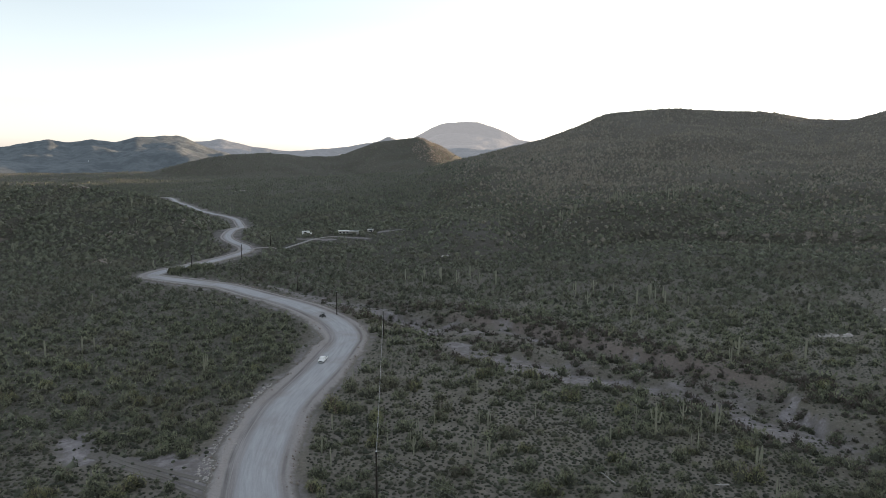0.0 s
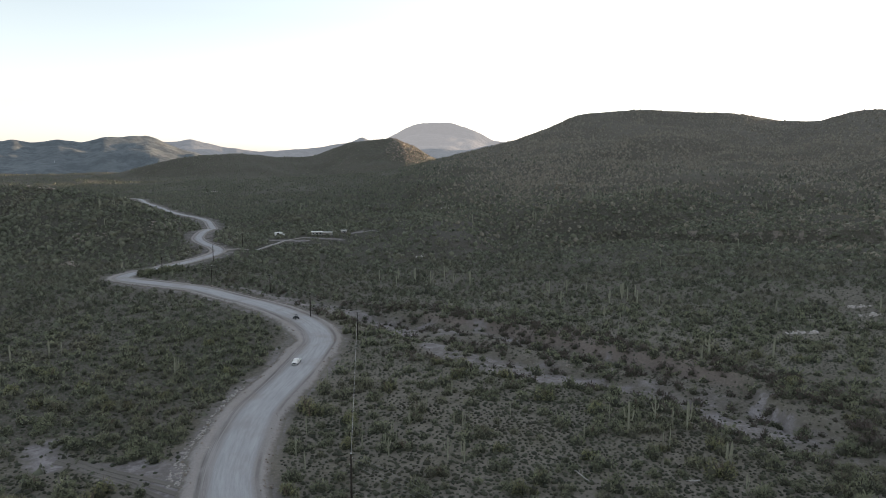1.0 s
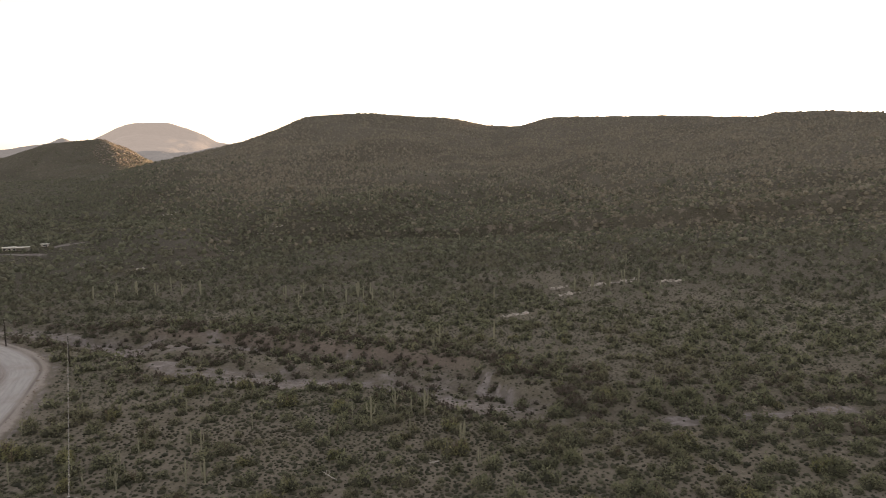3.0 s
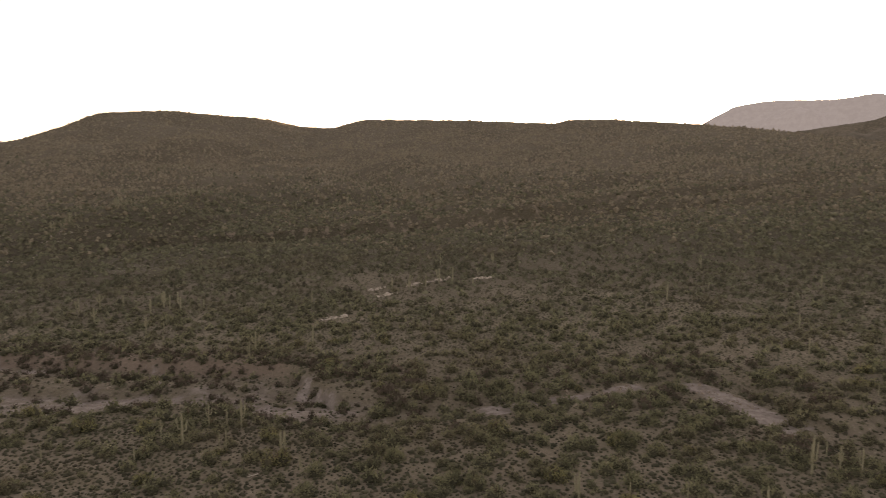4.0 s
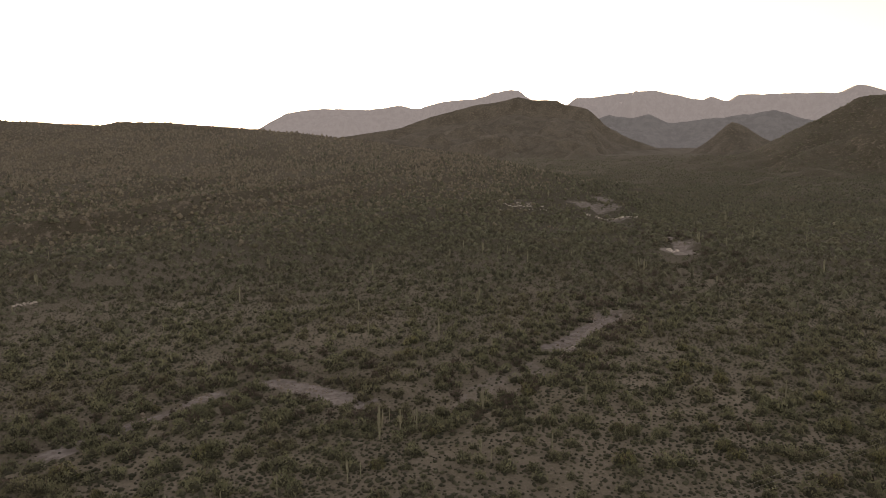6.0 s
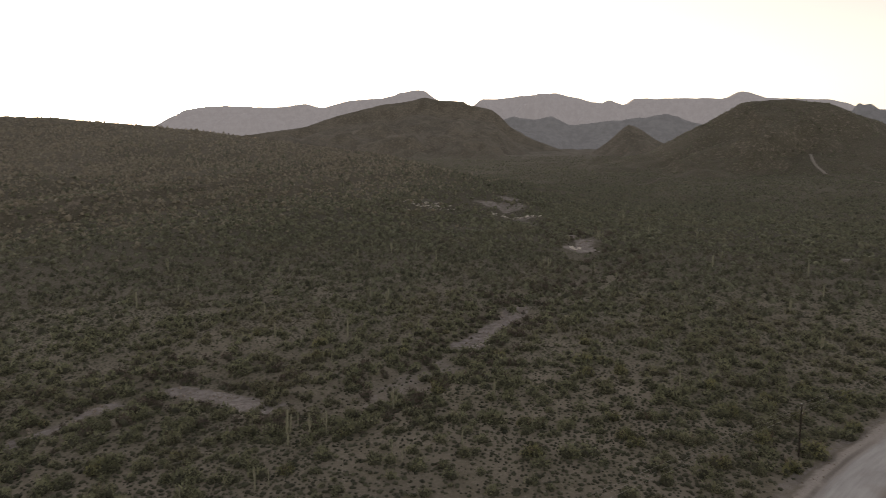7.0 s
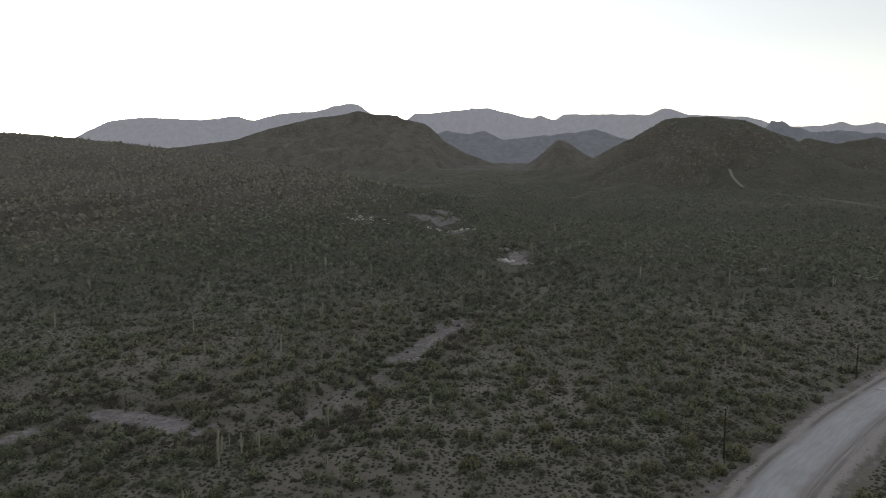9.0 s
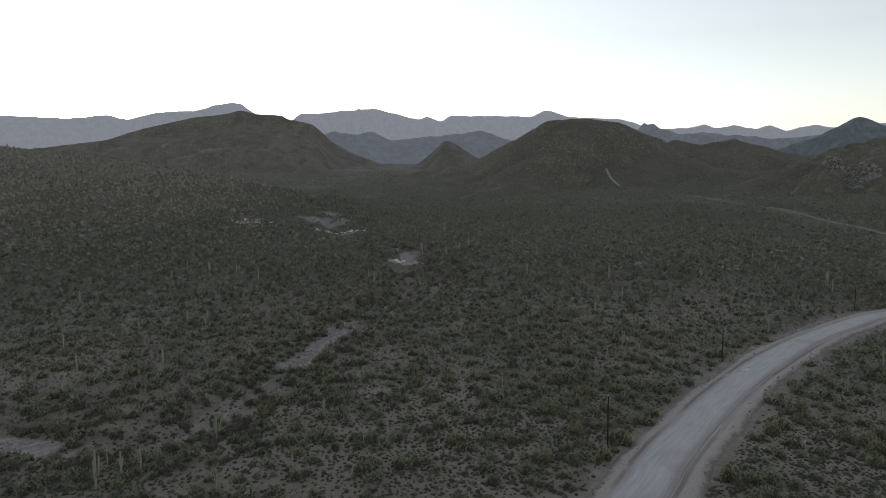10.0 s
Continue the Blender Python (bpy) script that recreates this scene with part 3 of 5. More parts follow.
climb_line = curve_through(TRAIL_PLAN[:3], 5.0)
lane("dirt_track", climb_line, ground_at(climb_line[:, 0], climb_line[:, 1]) + 0.2, 5.2,
     [(-1.2, -0.8), (-1, 0.6), (-0.4, 0.8), (0.4, 0.8), (1, 0.6), (1.2, -0.8)], SCAR_DIRT, "steep worn scar of the track climbing the hill")
path_line = curve_through(PATH_PLAN, 5.0)
lane("dirt_track", path_line, ground_at(path_line[:, 0], path_line[:, 1]), 0.9,
     [(-1.2, -0.8), (-1, 0.4), (-0.4, 0.6), (0.4, 0.6), (1, 0.4), (1.2, -0.8)], TRACK_DIRT, "faint narrow trail climbing to the pass")
for shift in (-1.9, -0.1, 1.7):
    rut_line = curve_through(metres([(-52, 96.5 + 0.6 * shift), (-49.9, 95.5 + 0.5 * shift), (-44.2, 92.1 + 0.6 * shift), (-38, 88.6 + 0.7 * shift), (-32.2, 85.2 + shift), (-27.9, 82.6 + shift)]), 1.0)
    lane("tyre_rut", rut_line, ground_at(rut_line[:, 0], rut_line[:, 1]), 0.42,
         [(-1.3, -0.2), (-1, 0.14), (-0.7, 0.16), (-0.4, 0.06), (0.4, 0.06), (0.7, 0.16), (1, 0.14), (1.3, -0.2)], TRACK_DIRT, "brown tyre rut crossing the bare turnout to the road")

drive_line = curve_through(metres([(-84, 291), (-80, 296), (-75, 301), (-70.6, 312), (-66.5, 323), (-64, 335), (-60, 342), (-54, 346.5)]), 2.5)
lane("dirt_driveway", drive_line, ground_at(drive_line[:, 0], drive_line[:, 1]), 1.8,
     [(-1.25, -0.8), (-1, 0.2), (-0.5, 0.32), (0.5, 0.32), (1, 0.2), (1.25, -0.8)], ROAD_DIRT, "pale dirt driveway climbing from the road to the homestead")


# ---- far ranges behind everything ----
def far_range(name, rows, reach, material, label, seed, jag=4.0, rough=1.0):
    """A range from rows of (bearing, metres out, crest height), sloping down towards the valley."""
    a = np.arange(rows[0][0], rows[-1][0], 0.18)
    d = np.interp(a, [r[0] for r in rows], [r[1] for r in rows])
    top = np.interp(a, [r[0] for r in rows], [r[2] for r in rows])
    top = top + fbm(a, a * 0 + 0.5, 1.6, 3, seed + 2) * jag + fbm(a, a * 0 + 3.5, 0.55, 3, seed + 5) * jag * 0.8
    top = np.convolve(np.pad(top, 1, mode="edge"), (0.25, 0.5, 0.25), "valid")
    u = np.concatenate([np.linspace(-0.5, -0.1, 5), np.linspace(-0.04, 0.16, 12), np.linspace(0.2, 1, 26)])[:, None]
    dist = d - u * reach
    x, y = dist * np.sin(np.radians(a)), dist * np.cos(np.radians(a))
    relief = (np.abs(fbm(x, y, 330, 5, seed)) * 210 - 55 + fbm(x, y, 90, 4, seed + 7) * 26) * np.clip(np.abs(u) * 4, 0, 1)
    relief = np.where(np.abs(u) < 0.12, np.minimum(relief, 0), relief)
    # a cliff band under the crest, talus below
    fall = np.where(np.abs(u) < 0.12, 1 - np.abs(u) * 2.6, 0.688 * ((1 - np.abs(u)) / 0.88) ** 1.25)
    z = top * fall + relief * rough * (top / 250) + fbm(x, y, 55, 4, seed + 3) * 5
    z = np.minimum(z, top * (1 - 0.2 * np.abs(u)))
    z = z - 45 * smooth(0.5, 1.0, u)
    z = np.where(u > 0.97, -30, z)
    mesh = arrays_mesh(name, np.stack([x, y, z], -1).reshape(-1, 3), grid_faces(*x.shape), material, True)
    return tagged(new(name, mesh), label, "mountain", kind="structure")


def crest(out, *rows):
    return [(a, out, EYE[2] + out * math.tan(radians(e))) for a, e in rows]


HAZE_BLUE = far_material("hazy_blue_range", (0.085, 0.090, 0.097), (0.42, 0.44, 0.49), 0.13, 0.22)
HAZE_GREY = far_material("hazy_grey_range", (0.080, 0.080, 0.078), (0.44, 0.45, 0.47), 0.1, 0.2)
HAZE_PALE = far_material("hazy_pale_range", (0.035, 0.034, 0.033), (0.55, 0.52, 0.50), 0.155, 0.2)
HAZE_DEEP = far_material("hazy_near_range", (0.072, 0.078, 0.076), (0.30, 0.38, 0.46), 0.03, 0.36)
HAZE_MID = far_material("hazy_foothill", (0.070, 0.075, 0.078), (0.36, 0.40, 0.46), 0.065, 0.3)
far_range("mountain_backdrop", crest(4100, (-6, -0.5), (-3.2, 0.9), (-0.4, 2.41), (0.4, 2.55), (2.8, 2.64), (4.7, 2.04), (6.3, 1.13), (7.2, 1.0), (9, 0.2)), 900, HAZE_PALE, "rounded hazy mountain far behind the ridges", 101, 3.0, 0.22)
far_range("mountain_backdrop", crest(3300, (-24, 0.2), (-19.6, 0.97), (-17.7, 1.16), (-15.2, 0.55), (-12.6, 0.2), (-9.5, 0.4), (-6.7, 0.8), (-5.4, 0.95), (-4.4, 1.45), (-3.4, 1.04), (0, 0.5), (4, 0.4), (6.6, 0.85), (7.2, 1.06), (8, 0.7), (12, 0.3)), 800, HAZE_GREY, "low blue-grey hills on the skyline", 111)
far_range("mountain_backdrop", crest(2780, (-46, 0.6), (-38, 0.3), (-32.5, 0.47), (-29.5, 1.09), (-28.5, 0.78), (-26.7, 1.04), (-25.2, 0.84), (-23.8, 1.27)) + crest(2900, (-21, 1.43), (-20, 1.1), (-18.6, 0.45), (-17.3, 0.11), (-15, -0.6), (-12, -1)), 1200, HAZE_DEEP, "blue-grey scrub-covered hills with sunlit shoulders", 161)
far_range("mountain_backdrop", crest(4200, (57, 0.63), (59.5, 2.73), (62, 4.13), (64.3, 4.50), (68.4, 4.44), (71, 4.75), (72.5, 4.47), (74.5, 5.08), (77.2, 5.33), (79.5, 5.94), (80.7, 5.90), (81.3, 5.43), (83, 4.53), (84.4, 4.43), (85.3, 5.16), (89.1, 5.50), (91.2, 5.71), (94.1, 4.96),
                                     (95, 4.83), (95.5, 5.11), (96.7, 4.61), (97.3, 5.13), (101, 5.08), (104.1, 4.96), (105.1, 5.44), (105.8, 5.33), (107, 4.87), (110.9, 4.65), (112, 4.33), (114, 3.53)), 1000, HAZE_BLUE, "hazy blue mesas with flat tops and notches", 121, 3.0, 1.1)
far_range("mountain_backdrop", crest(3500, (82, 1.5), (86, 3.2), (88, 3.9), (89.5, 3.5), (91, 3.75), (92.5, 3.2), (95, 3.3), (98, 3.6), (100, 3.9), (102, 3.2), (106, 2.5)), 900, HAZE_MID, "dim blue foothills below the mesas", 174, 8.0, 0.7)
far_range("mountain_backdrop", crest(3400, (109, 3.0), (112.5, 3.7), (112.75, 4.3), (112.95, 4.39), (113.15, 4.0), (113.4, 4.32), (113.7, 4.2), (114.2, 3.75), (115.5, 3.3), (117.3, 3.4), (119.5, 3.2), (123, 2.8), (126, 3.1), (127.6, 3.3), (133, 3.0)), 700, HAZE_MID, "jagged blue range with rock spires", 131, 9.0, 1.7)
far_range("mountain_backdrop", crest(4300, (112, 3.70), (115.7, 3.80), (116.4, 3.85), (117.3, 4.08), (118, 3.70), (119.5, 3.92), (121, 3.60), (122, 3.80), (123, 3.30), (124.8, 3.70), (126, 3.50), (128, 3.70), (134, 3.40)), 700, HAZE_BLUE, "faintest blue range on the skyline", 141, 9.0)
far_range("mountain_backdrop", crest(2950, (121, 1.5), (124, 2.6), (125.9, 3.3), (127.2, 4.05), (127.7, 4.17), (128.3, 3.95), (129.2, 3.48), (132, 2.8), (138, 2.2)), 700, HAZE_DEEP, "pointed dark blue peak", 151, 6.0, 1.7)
# ---- plants ----
RNG = np.random.default_rng(7)
PHI = (1 + 5 ** 0.5) / 2
ICO_V = np.array([(-1, PHI, 0), (1, PHI, 0), (-1, -PHI, 0), (1, -PHI, 0), (0, -1, PHI), (0, 1, PHI), (0, -1, -PHI), (0, 1, -PHI), (PHI, 0, -1), (PHI, 0, 1), (-PHI, 0, -1), (-PHI, 0, 1)]) / math.hypot(1, PHI)
ICO_F = np.array([(0, 11, 5), (0, 5, 1), (0, 1, 7), (0, 7, 10), (0, 10, 11), (1, 5, 9), (5, 11, 4), (11, 10, 2), (10, 7, 6), (7, 1, 8), (3, 9, 4), (3, 4, 2), (3, 2, 6), (3, 6, 8), (3, 8, 9), (4, 9, 5), (2, 4, 11), (6, 2, 10), (8, 6, 7), (9, 8, 1)])


def dome(sides, rise=0.75, lean=0.08, mids=1):
    """A rounded, uneven bush of few faces, widest a little over the ground."""
    a = np.arange(sides) * 2 * math.pi / sides
    rows = ((0.0, 0.40), (0.30, 0.52), (0.78, 0.34)) if mids > 1 else ((0.0, 0.42), (0.50, 0.47)) if mids else ((0.0, 0.5),)
    v = [np.stack([np.cos(a + 0.5 * k), np.sin(a + 0.5 * k), 0 * a], -1) * w * RNG.uniform(0.66, 1.28, (sides, 1)) + (0, 0, h * rise) + (RNG.normal(0, lean * h, 3) * (1, 1, 0.4)) for k, (h, w) in enumerate(rows)]
    v.append(np.array([[RNG.normal(0, lean), RNG.normal(0, lean), rise * RNG.uniform(0.92, 1.1)]]))
    f = []
    for r in range(len(rows) - 1):
        for k in range(sides):
            p, q = r * sides + k, r * sides + (k + 1) % sides
            f += [(p, q, p + sides), (q, q + sides, p + sides)]
    last = (len(rows) - 1) * sides
    f += [(last + k, last + (k + 1) % sides, last + sides) for k in range(sides)]
    return np.vstack(v), np.array(f)


def fringe(count, long, at, wide, rise, thin=0.3):
    """Short leafy shoots that stand off the crowns at the given places."""
    w = RNG.normal(size=(count, 3))
    w[:, 2] = np.abs(w[:, 2]) * 0.9 + 0.05
    w /= np.linalg.norm(w, axis=1)[:, None]
    c = w * (wide, wide, rise) * RNG.uniform(0.72, 1.0, (count, 1)) + at[RNG.integers(0, len(at), count)]
    tip = (w * (0.6, 0.6, 0.4) + (0, 0, 0.7) + RNG.normal(0, 0.25, (count, 3))) * long * RNG.uniform(0.6, 1.3, (count, 1))
    b = np.cross(tip, RNG.normal(size=(count, 3)))
    b *= (long * thin) / np.linalg.norm(b, axis=1)[:, None]
    return np.stack([c - b, c + b, c + tip], 1).reshape(-1, 3)


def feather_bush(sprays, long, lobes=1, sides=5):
    """A bush of unit width: small dense hearts, painted dark as inner shade, in a close cloud of fine leafy shoots."""
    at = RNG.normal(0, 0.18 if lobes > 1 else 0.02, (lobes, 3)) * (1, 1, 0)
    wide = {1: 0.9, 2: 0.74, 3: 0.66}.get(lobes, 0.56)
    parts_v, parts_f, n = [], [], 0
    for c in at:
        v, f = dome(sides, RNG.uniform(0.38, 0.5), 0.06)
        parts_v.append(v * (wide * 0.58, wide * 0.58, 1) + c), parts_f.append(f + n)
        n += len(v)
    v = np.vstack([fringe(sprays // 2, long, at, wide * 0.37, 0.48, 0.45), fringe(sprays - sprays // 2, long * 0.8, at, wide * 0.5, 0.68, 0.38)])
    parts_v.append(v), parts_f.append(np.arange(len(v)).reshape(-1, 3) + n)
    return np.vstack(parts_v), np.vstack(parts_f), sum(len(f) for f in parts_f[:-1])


def shaggy(sides, sprays, long, mids=0, dark=0):
    """A rounded bush with some loose shoots over its crown; dark paints inner shade on its dome."""
    v, f = dome(sides, 0.78, 0.1, mids)
    t = fringe(sprays, long, np.zeros((1, 3)), 0.42, 0.66)
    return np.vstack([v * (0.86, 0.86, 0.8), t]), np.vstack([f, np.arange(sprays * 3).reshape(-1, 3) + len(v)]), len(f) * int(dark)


def scatter_mesh(name, kinds, x, y, wide, tall, material, label, sink=0.08):
    """Many bushes joined into one mesh, each of one of the kinds."""
    z = ground_at(x, y) - sink * wide
    turn, pick = RNG.uniform(0, 2 * math.pi, len(x)), RNG.integers(0, len(kinds), len(x))
    all_v, all_f, all_w, base = [], [], [], 0
    for k, (v, f, *heart) in enumerate(kinds):
        m = pick == k
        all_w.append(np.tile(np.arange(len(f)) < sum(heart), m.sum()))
        c, s = np.cos(turn[m])[:, None], np.sin(turn[m])[:, None]
        px = (v[:, 0] * c - v[:, 1] * s) * wide[m][:, None] + x[m][:, None]
        py = (v[:, 0] * s + v[:, 1] * c) * wide[m][:, None] + y[m][:, None]
        pz = v[:, 2] * tall[m][:, None] + z[m][:, None]
        all_v.append(np.stack([px, py, pz], -1).reshape(-1, 3))
        all_f.append((f[None] + (np.arange(m.sum()) * len(v))[:, None, None] + base).reshape(-1, 3))
        base += m.sum() * len(v)
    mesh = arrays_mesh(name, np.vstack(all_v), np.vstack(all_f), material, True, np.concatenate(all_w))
    return tagged(new(name, mesh), label, "scrub", kind="stuff")


def sown(r0, r1, per, a0=-40, a1=136, thin=True):
    """Random places on the open ground between two distances, one in about so many square metres."""
    low, high = r0 * 0.88, r1 * 1.12
    n = int(0.5 * radians(a1 - a0) * (high * high - low * low) / per)
    r = np.sqrt(RNG.uniform(low * low, high * high, n))
    a = np.radians(RNG.uniform(a0, a1, n))
    x, y = r * np.sin(a), r * np.cos(a)
    d, place, side = along(x, y, ROAD_LINE)
    # neighbouring bands fade into each other
    ok = RNG.uniform(0, 1, n) < np.clip((r - low) / (0.24 * r0), 0, 1) * np.clip((high - r) / (0.24 * r1), 0, 1)
    ok &= d > np.interp(r, [180, 330], [9.0, 7.0])
    ok &= RNG.uniform(0, 1, n) > np.minimum(0.95, bare(x, y) * 1.4)
    for cx, cy, rx, ry in THIN if r1 > 150 else ():
        ok &= (np.hypot((x / UNIT - cx) / rx, (y / UNIT - cy) / ry) + 0.5 * fbm(x, y, 9, 3, 95) > 1) | (RNG.uniform(0, 1, n) < 0.3)
    if r1 > 350:
        ok &= (along(x, y, TRAIL_PLAN)[0] > 7 + 3 * fbm(x, y, 40, 2, 94)) & (along(x, y, PATH_PLAN)[0] > 4) & (along(x, y, drive_line)[0] > 4.5)
        # slopes that face away from the valley stay bare
        ok &= in_sight(x, y)
    if thin:
        open_flat = smooth(-30, 10, x) * (1 - smooth(60, 110, x)) * (1 - smooth(125, 190, r))
        dense = 0.76 + 0.55 * fbm(x, y, 46, 3, 91) - 0.04 * open_flat + 0.7 * (1 - smooth(-60, -34, x)) * smooth(285, 330, r) * (1 - smooth(520, 640, r))
        dense = dense + 0.6 * (1 - smooth(0.03, 0.14, np.abs(fbm(x, y, 130, 4, 31)))) - 0.15
        dense = dense + 0.28 * (1 - smooth(-55, -30, x)) * smooth(110, 150, r) * (1 - smooth(290, 330, r))
        dense = dense * np.interp(r, [600, 1250, 1950], [1, 0.85, 0.4])
        wash = along(x, y, WASH)[0]
        dense = np.maximum(dense, 0.95 * (1 - smooth(10, 26, wash)))
        flood = along(x, y, FLOOD)[0]
        dense = np.where(flood < 12, 0.45, np.maximum(dense, 0.9 * (1 - smooth(20, 34, flood))))
        dense = dense - 0.2 * np.exp(-(((x - MOUND[0]) / MOUND[2]) ** 2 + ((y - MOUND[1]) / MOUND[3]) ** 2))
        dense = np.maximum(dense, 0.95 * (1 - smooth(6, 16, along(x, y, GULLY)[0])))
        ok &= RNG.uniform(0, 1, n) < dense
    return x[ok], y[ok]


def sizes(n, low, mid, high, spread=0.46):
    return np.clip(mid * np.exp(RNG.normal(0, spread, n)), low, high)


def on_ridge(x, y):
    """Which bushes take the glare-lightened tone of the long ridge, more of them higher up."""
    a, r = np.degrees(np.arctan2(x, y)), np.hypot(x, y)
    share = smooth(300, 760, r + 140 * fbm(x, y, 120, 3, 97)) * smooth(-2, 8, a) * (1 - smooth(72, 92, a))
    return RNG.uniform(0, 1, len(x)) < share


def dotted(r0, r1, step, a0=-40, a1=136):
    """Places of small tufts, one to each cell of a loose grid, wanting in some patches."""
    low, high = r0 * 0.92, r1 * 1.08
    k = np.arange(-high, high, step)
    x, y = (v.ravel() for v in np.meshgrid(k, k))
    r, a = np.hypot(x, y), np.degrees(np.arctan2(x, y))
    near = (r > low) & (r < high) & (a > a0) & (a < a1)
    x, y, r = x[near], y[near], r[near]
    x, y = x + RNG.uniform(-0.42, 0.42, len(x)) * step, y + RNG.uniform(-0.42, 0.42, len(x)) * step
    ok = RNG.uniform(0, 1, len(x)) < np.clip((r - low) / (0.16 * r0), 0, 1) * np.clip((high - r) / (0.16 * r1), 0, 1)
    ok &= along(x, y, ROAD_LINE)[0] > 8.6
    ok &= RNG.uniform(0, 1, len(x)) > np.minimum(0.97, bare(x, y) * 1.45)
    ok &= RNG.uniform(0, 1, len(x)) < 0.86 + 0.6 * fbm(x, y, 24, 3, 93)
    return x[ok], y[ok]


near_kinds = [feather_bush(190, 0.1, 1 + k % 3) for k in range(9)]
mid_kinds = [feather_bush(52, 0.155, 1 + k % 2, 4) for k in range(9)]
shaggy_kinds = [shaggy(5, 11, 0.26, 0, k % 3 == 0) for k in range(10)]
slope_kinds = [dome(4, 0.85, 0.16) if k % 5 < 2 else shaggy(4, 6, 0.3) for k in range(10)]
far_kinds = [dome(5, 1.0, 0.16, 0) for _ in range(10)]
peak_kinds = [dome(4, 0.9, 0.15, 0) for _ in range(10)]
dot_kinds = [dome(4, 0.62, 0.08) for _ in range(12)]
speck_kinds = [dome(5, 0.6, 0.12, 0) for _ in range(8)]

for r0, r1, kinds in ((84, 150, near_kinds), (150, 235, mid_kinds)):
    x, y = sown(r0, r1, 9.0 if r0 < 100 else 7.2)
    w = sizes(len(x), 1.1, 2.6, 5.0)
    scatter_mesh("desert_scrub", kinds, x, y, w, w * RNG.uniform(0.65, 0.95, len(x)), LEAF, "olive-green creosote bushes over the valley floor")
# close dark growth on the flat this side of the low hill and below the canyon
x, y = sown(100, 310, 7.5, -40, -13)
x2, y2 = sown(190, 380, 9, 97, 134)
x, y = np.append(x, x2), np.append(y, y2)
w = sizes(len(x), 0.7, 1.35, 2.6, 0.4)
scatter_mesh("desert_scrub", shaggy_kinds, x, y, w, w * RNG.uniform(0.6, 0.9, len(x)), LEAF_HILL, "dark green low bushes crowding the flat")
for r0, r1, kinds in ((235, 360, shaggy_kinds), (360, 540, slope_kinds)):
    x, y = sown(r0, r1, 4.8 if r0 < 300 else 4.3)
    w = sizes(len(x), 0.9, 2.0, 4.0, 0.42)
    tall, ridge = w * RNG.uniform(0.65, 1.0, len(x)), on_ridge(x, y)
    scatter_mesh("desert_scrub", kinds, x[~ridge], y[~ridge], w[~ridge], tall[~ridge], LEAF_HILL, "olive-green bushes over the lower slopes")
    scatter_mesh("desert_scrub", kinds, x[ridge], y[ridge], w[ridge], tall[ridge], LEAF_SLOPE, "grey-brown bushes on the lower slopes, lightened for sun glare")
for r0, r1, per, kinds in ((540, 800, 5.0, far_kinds), (800, 1250, 9.5, peak_kinds)):
    x, y = sown(r0, r1, per)
    w = sizes(len(x), 0.9, 1.7, 4.0, 0.45)
    tall = w * RNG.uniform(0.65, 1.0, len(x))
    ridge = on_ridge(x, y)
    scatter_mesh("desert_scrub", kinds, x[ridge], y[ridge], w[ridge], tall[ridge], LEAF_SLOPE, "grey-brown bushes dotting the upper slopes and ridge, lightened for sun glare")
    scatter_mesh("desert_scrub", kinds, x[~ridge], y[~ridge], w[~ridge], tall[~ridge], LEAF_HILL, "dark green bushes over the far valley")
x, y = sown(1250, 1950, 36)
w = sizes(len(x), 1.4, 2.8, 5.0)
scatter_mesh("desert_scrub", peak_kinds, x, y, w, w * RNG.uniform(0.6, 0.9, len(x)), LEAF_HILL, "dark bushes on the far hills")
for r0, r1, step, mid, kinds in ((84, 150, 0.92, 0.64, dot_kinds), (150, 250, 1.1, 0.76, speck_kinds), (250, 380, 2.4, 0.9, speck_kinds)):
    x, y = dotted(r0, r1, step)
    w = sizes(len(x), 0.25, mid, 1.3, 0.34)
    scatter_mesh("low_scrub", kinds, x, y, w, w * RNG.uniform(0.6, 1.0, len(x)), SCRUB, "small dark tufts of bursage on stony soil")
# leafless mauve-brown bushes crowding the upper wash
x, y = sown(84, 420, 5.5, thin=False)
d, place, _ = along(x, y, WASH)
crowd = (d < 17 + 12 * fbm(x, y, 25, 3, 99)) & (RNG.uniform(0, 1, len(x)) < np.where(place < 12, 0.2, 0.3))
crowd |= (along(x, y, FLOOD)[0] < 16) & (RNG.uniform(0, 1, len(x)) < 0.75)
bed, spot, bank = along(x, y, FLOOD)
crowd |= (bank > 0) & (bed > 9) & (bed < 21) & (spot > 0.3) & (RNG.uniform(0, 1, len(x)) < 0.9)
x, y = x[crowd], y[crowd]
w = sizes(len(x), 1.1, 2.3, 4.3)
scatter_mesh("wash_scrub", mid_kinds, x, y, w, w * RNG.uniform(0.7, 1.0, len(x)), WASH_TWIG, "mauve-brown leafless bushes crowding the dry wash")
# thinner growth right below and behind the eye
x, y = sown(6, 84, 24, -180, 180)
x2, y2 = sown(84, 190, 70, 136, 320)
x, y = np.append(x, x2), np.append(y, y2)
w = sizes(len(x), 0.7, 1.75, 4.0)
scatter_mesh("desert_scrub", shaggy_kinds, x, y, w, w * RNG.uniform(0.65, 1.0, len(x)), LEAF, "olive-green creosote bushes round the near bend")
x, y = sown(6, 82, 5, -180, 180, thin=False)
w = sizes(len(x), 0.35, 0.6, 1.1)
scatter_mesh("low_scrub", speck_kinds, x, y, w, w, SCRUB, "small dark tufts of bursage below the near slope")
# thick growth that hides the tight bend of the road
u = RNG.uniform(0, 1, 90)
x, y = (-101 + 13 * u) * UNIT + RNG.normal(0, 2.5, 90), (246 + 6 * u) * UNIT + RNG.normal(0, 3, 90)
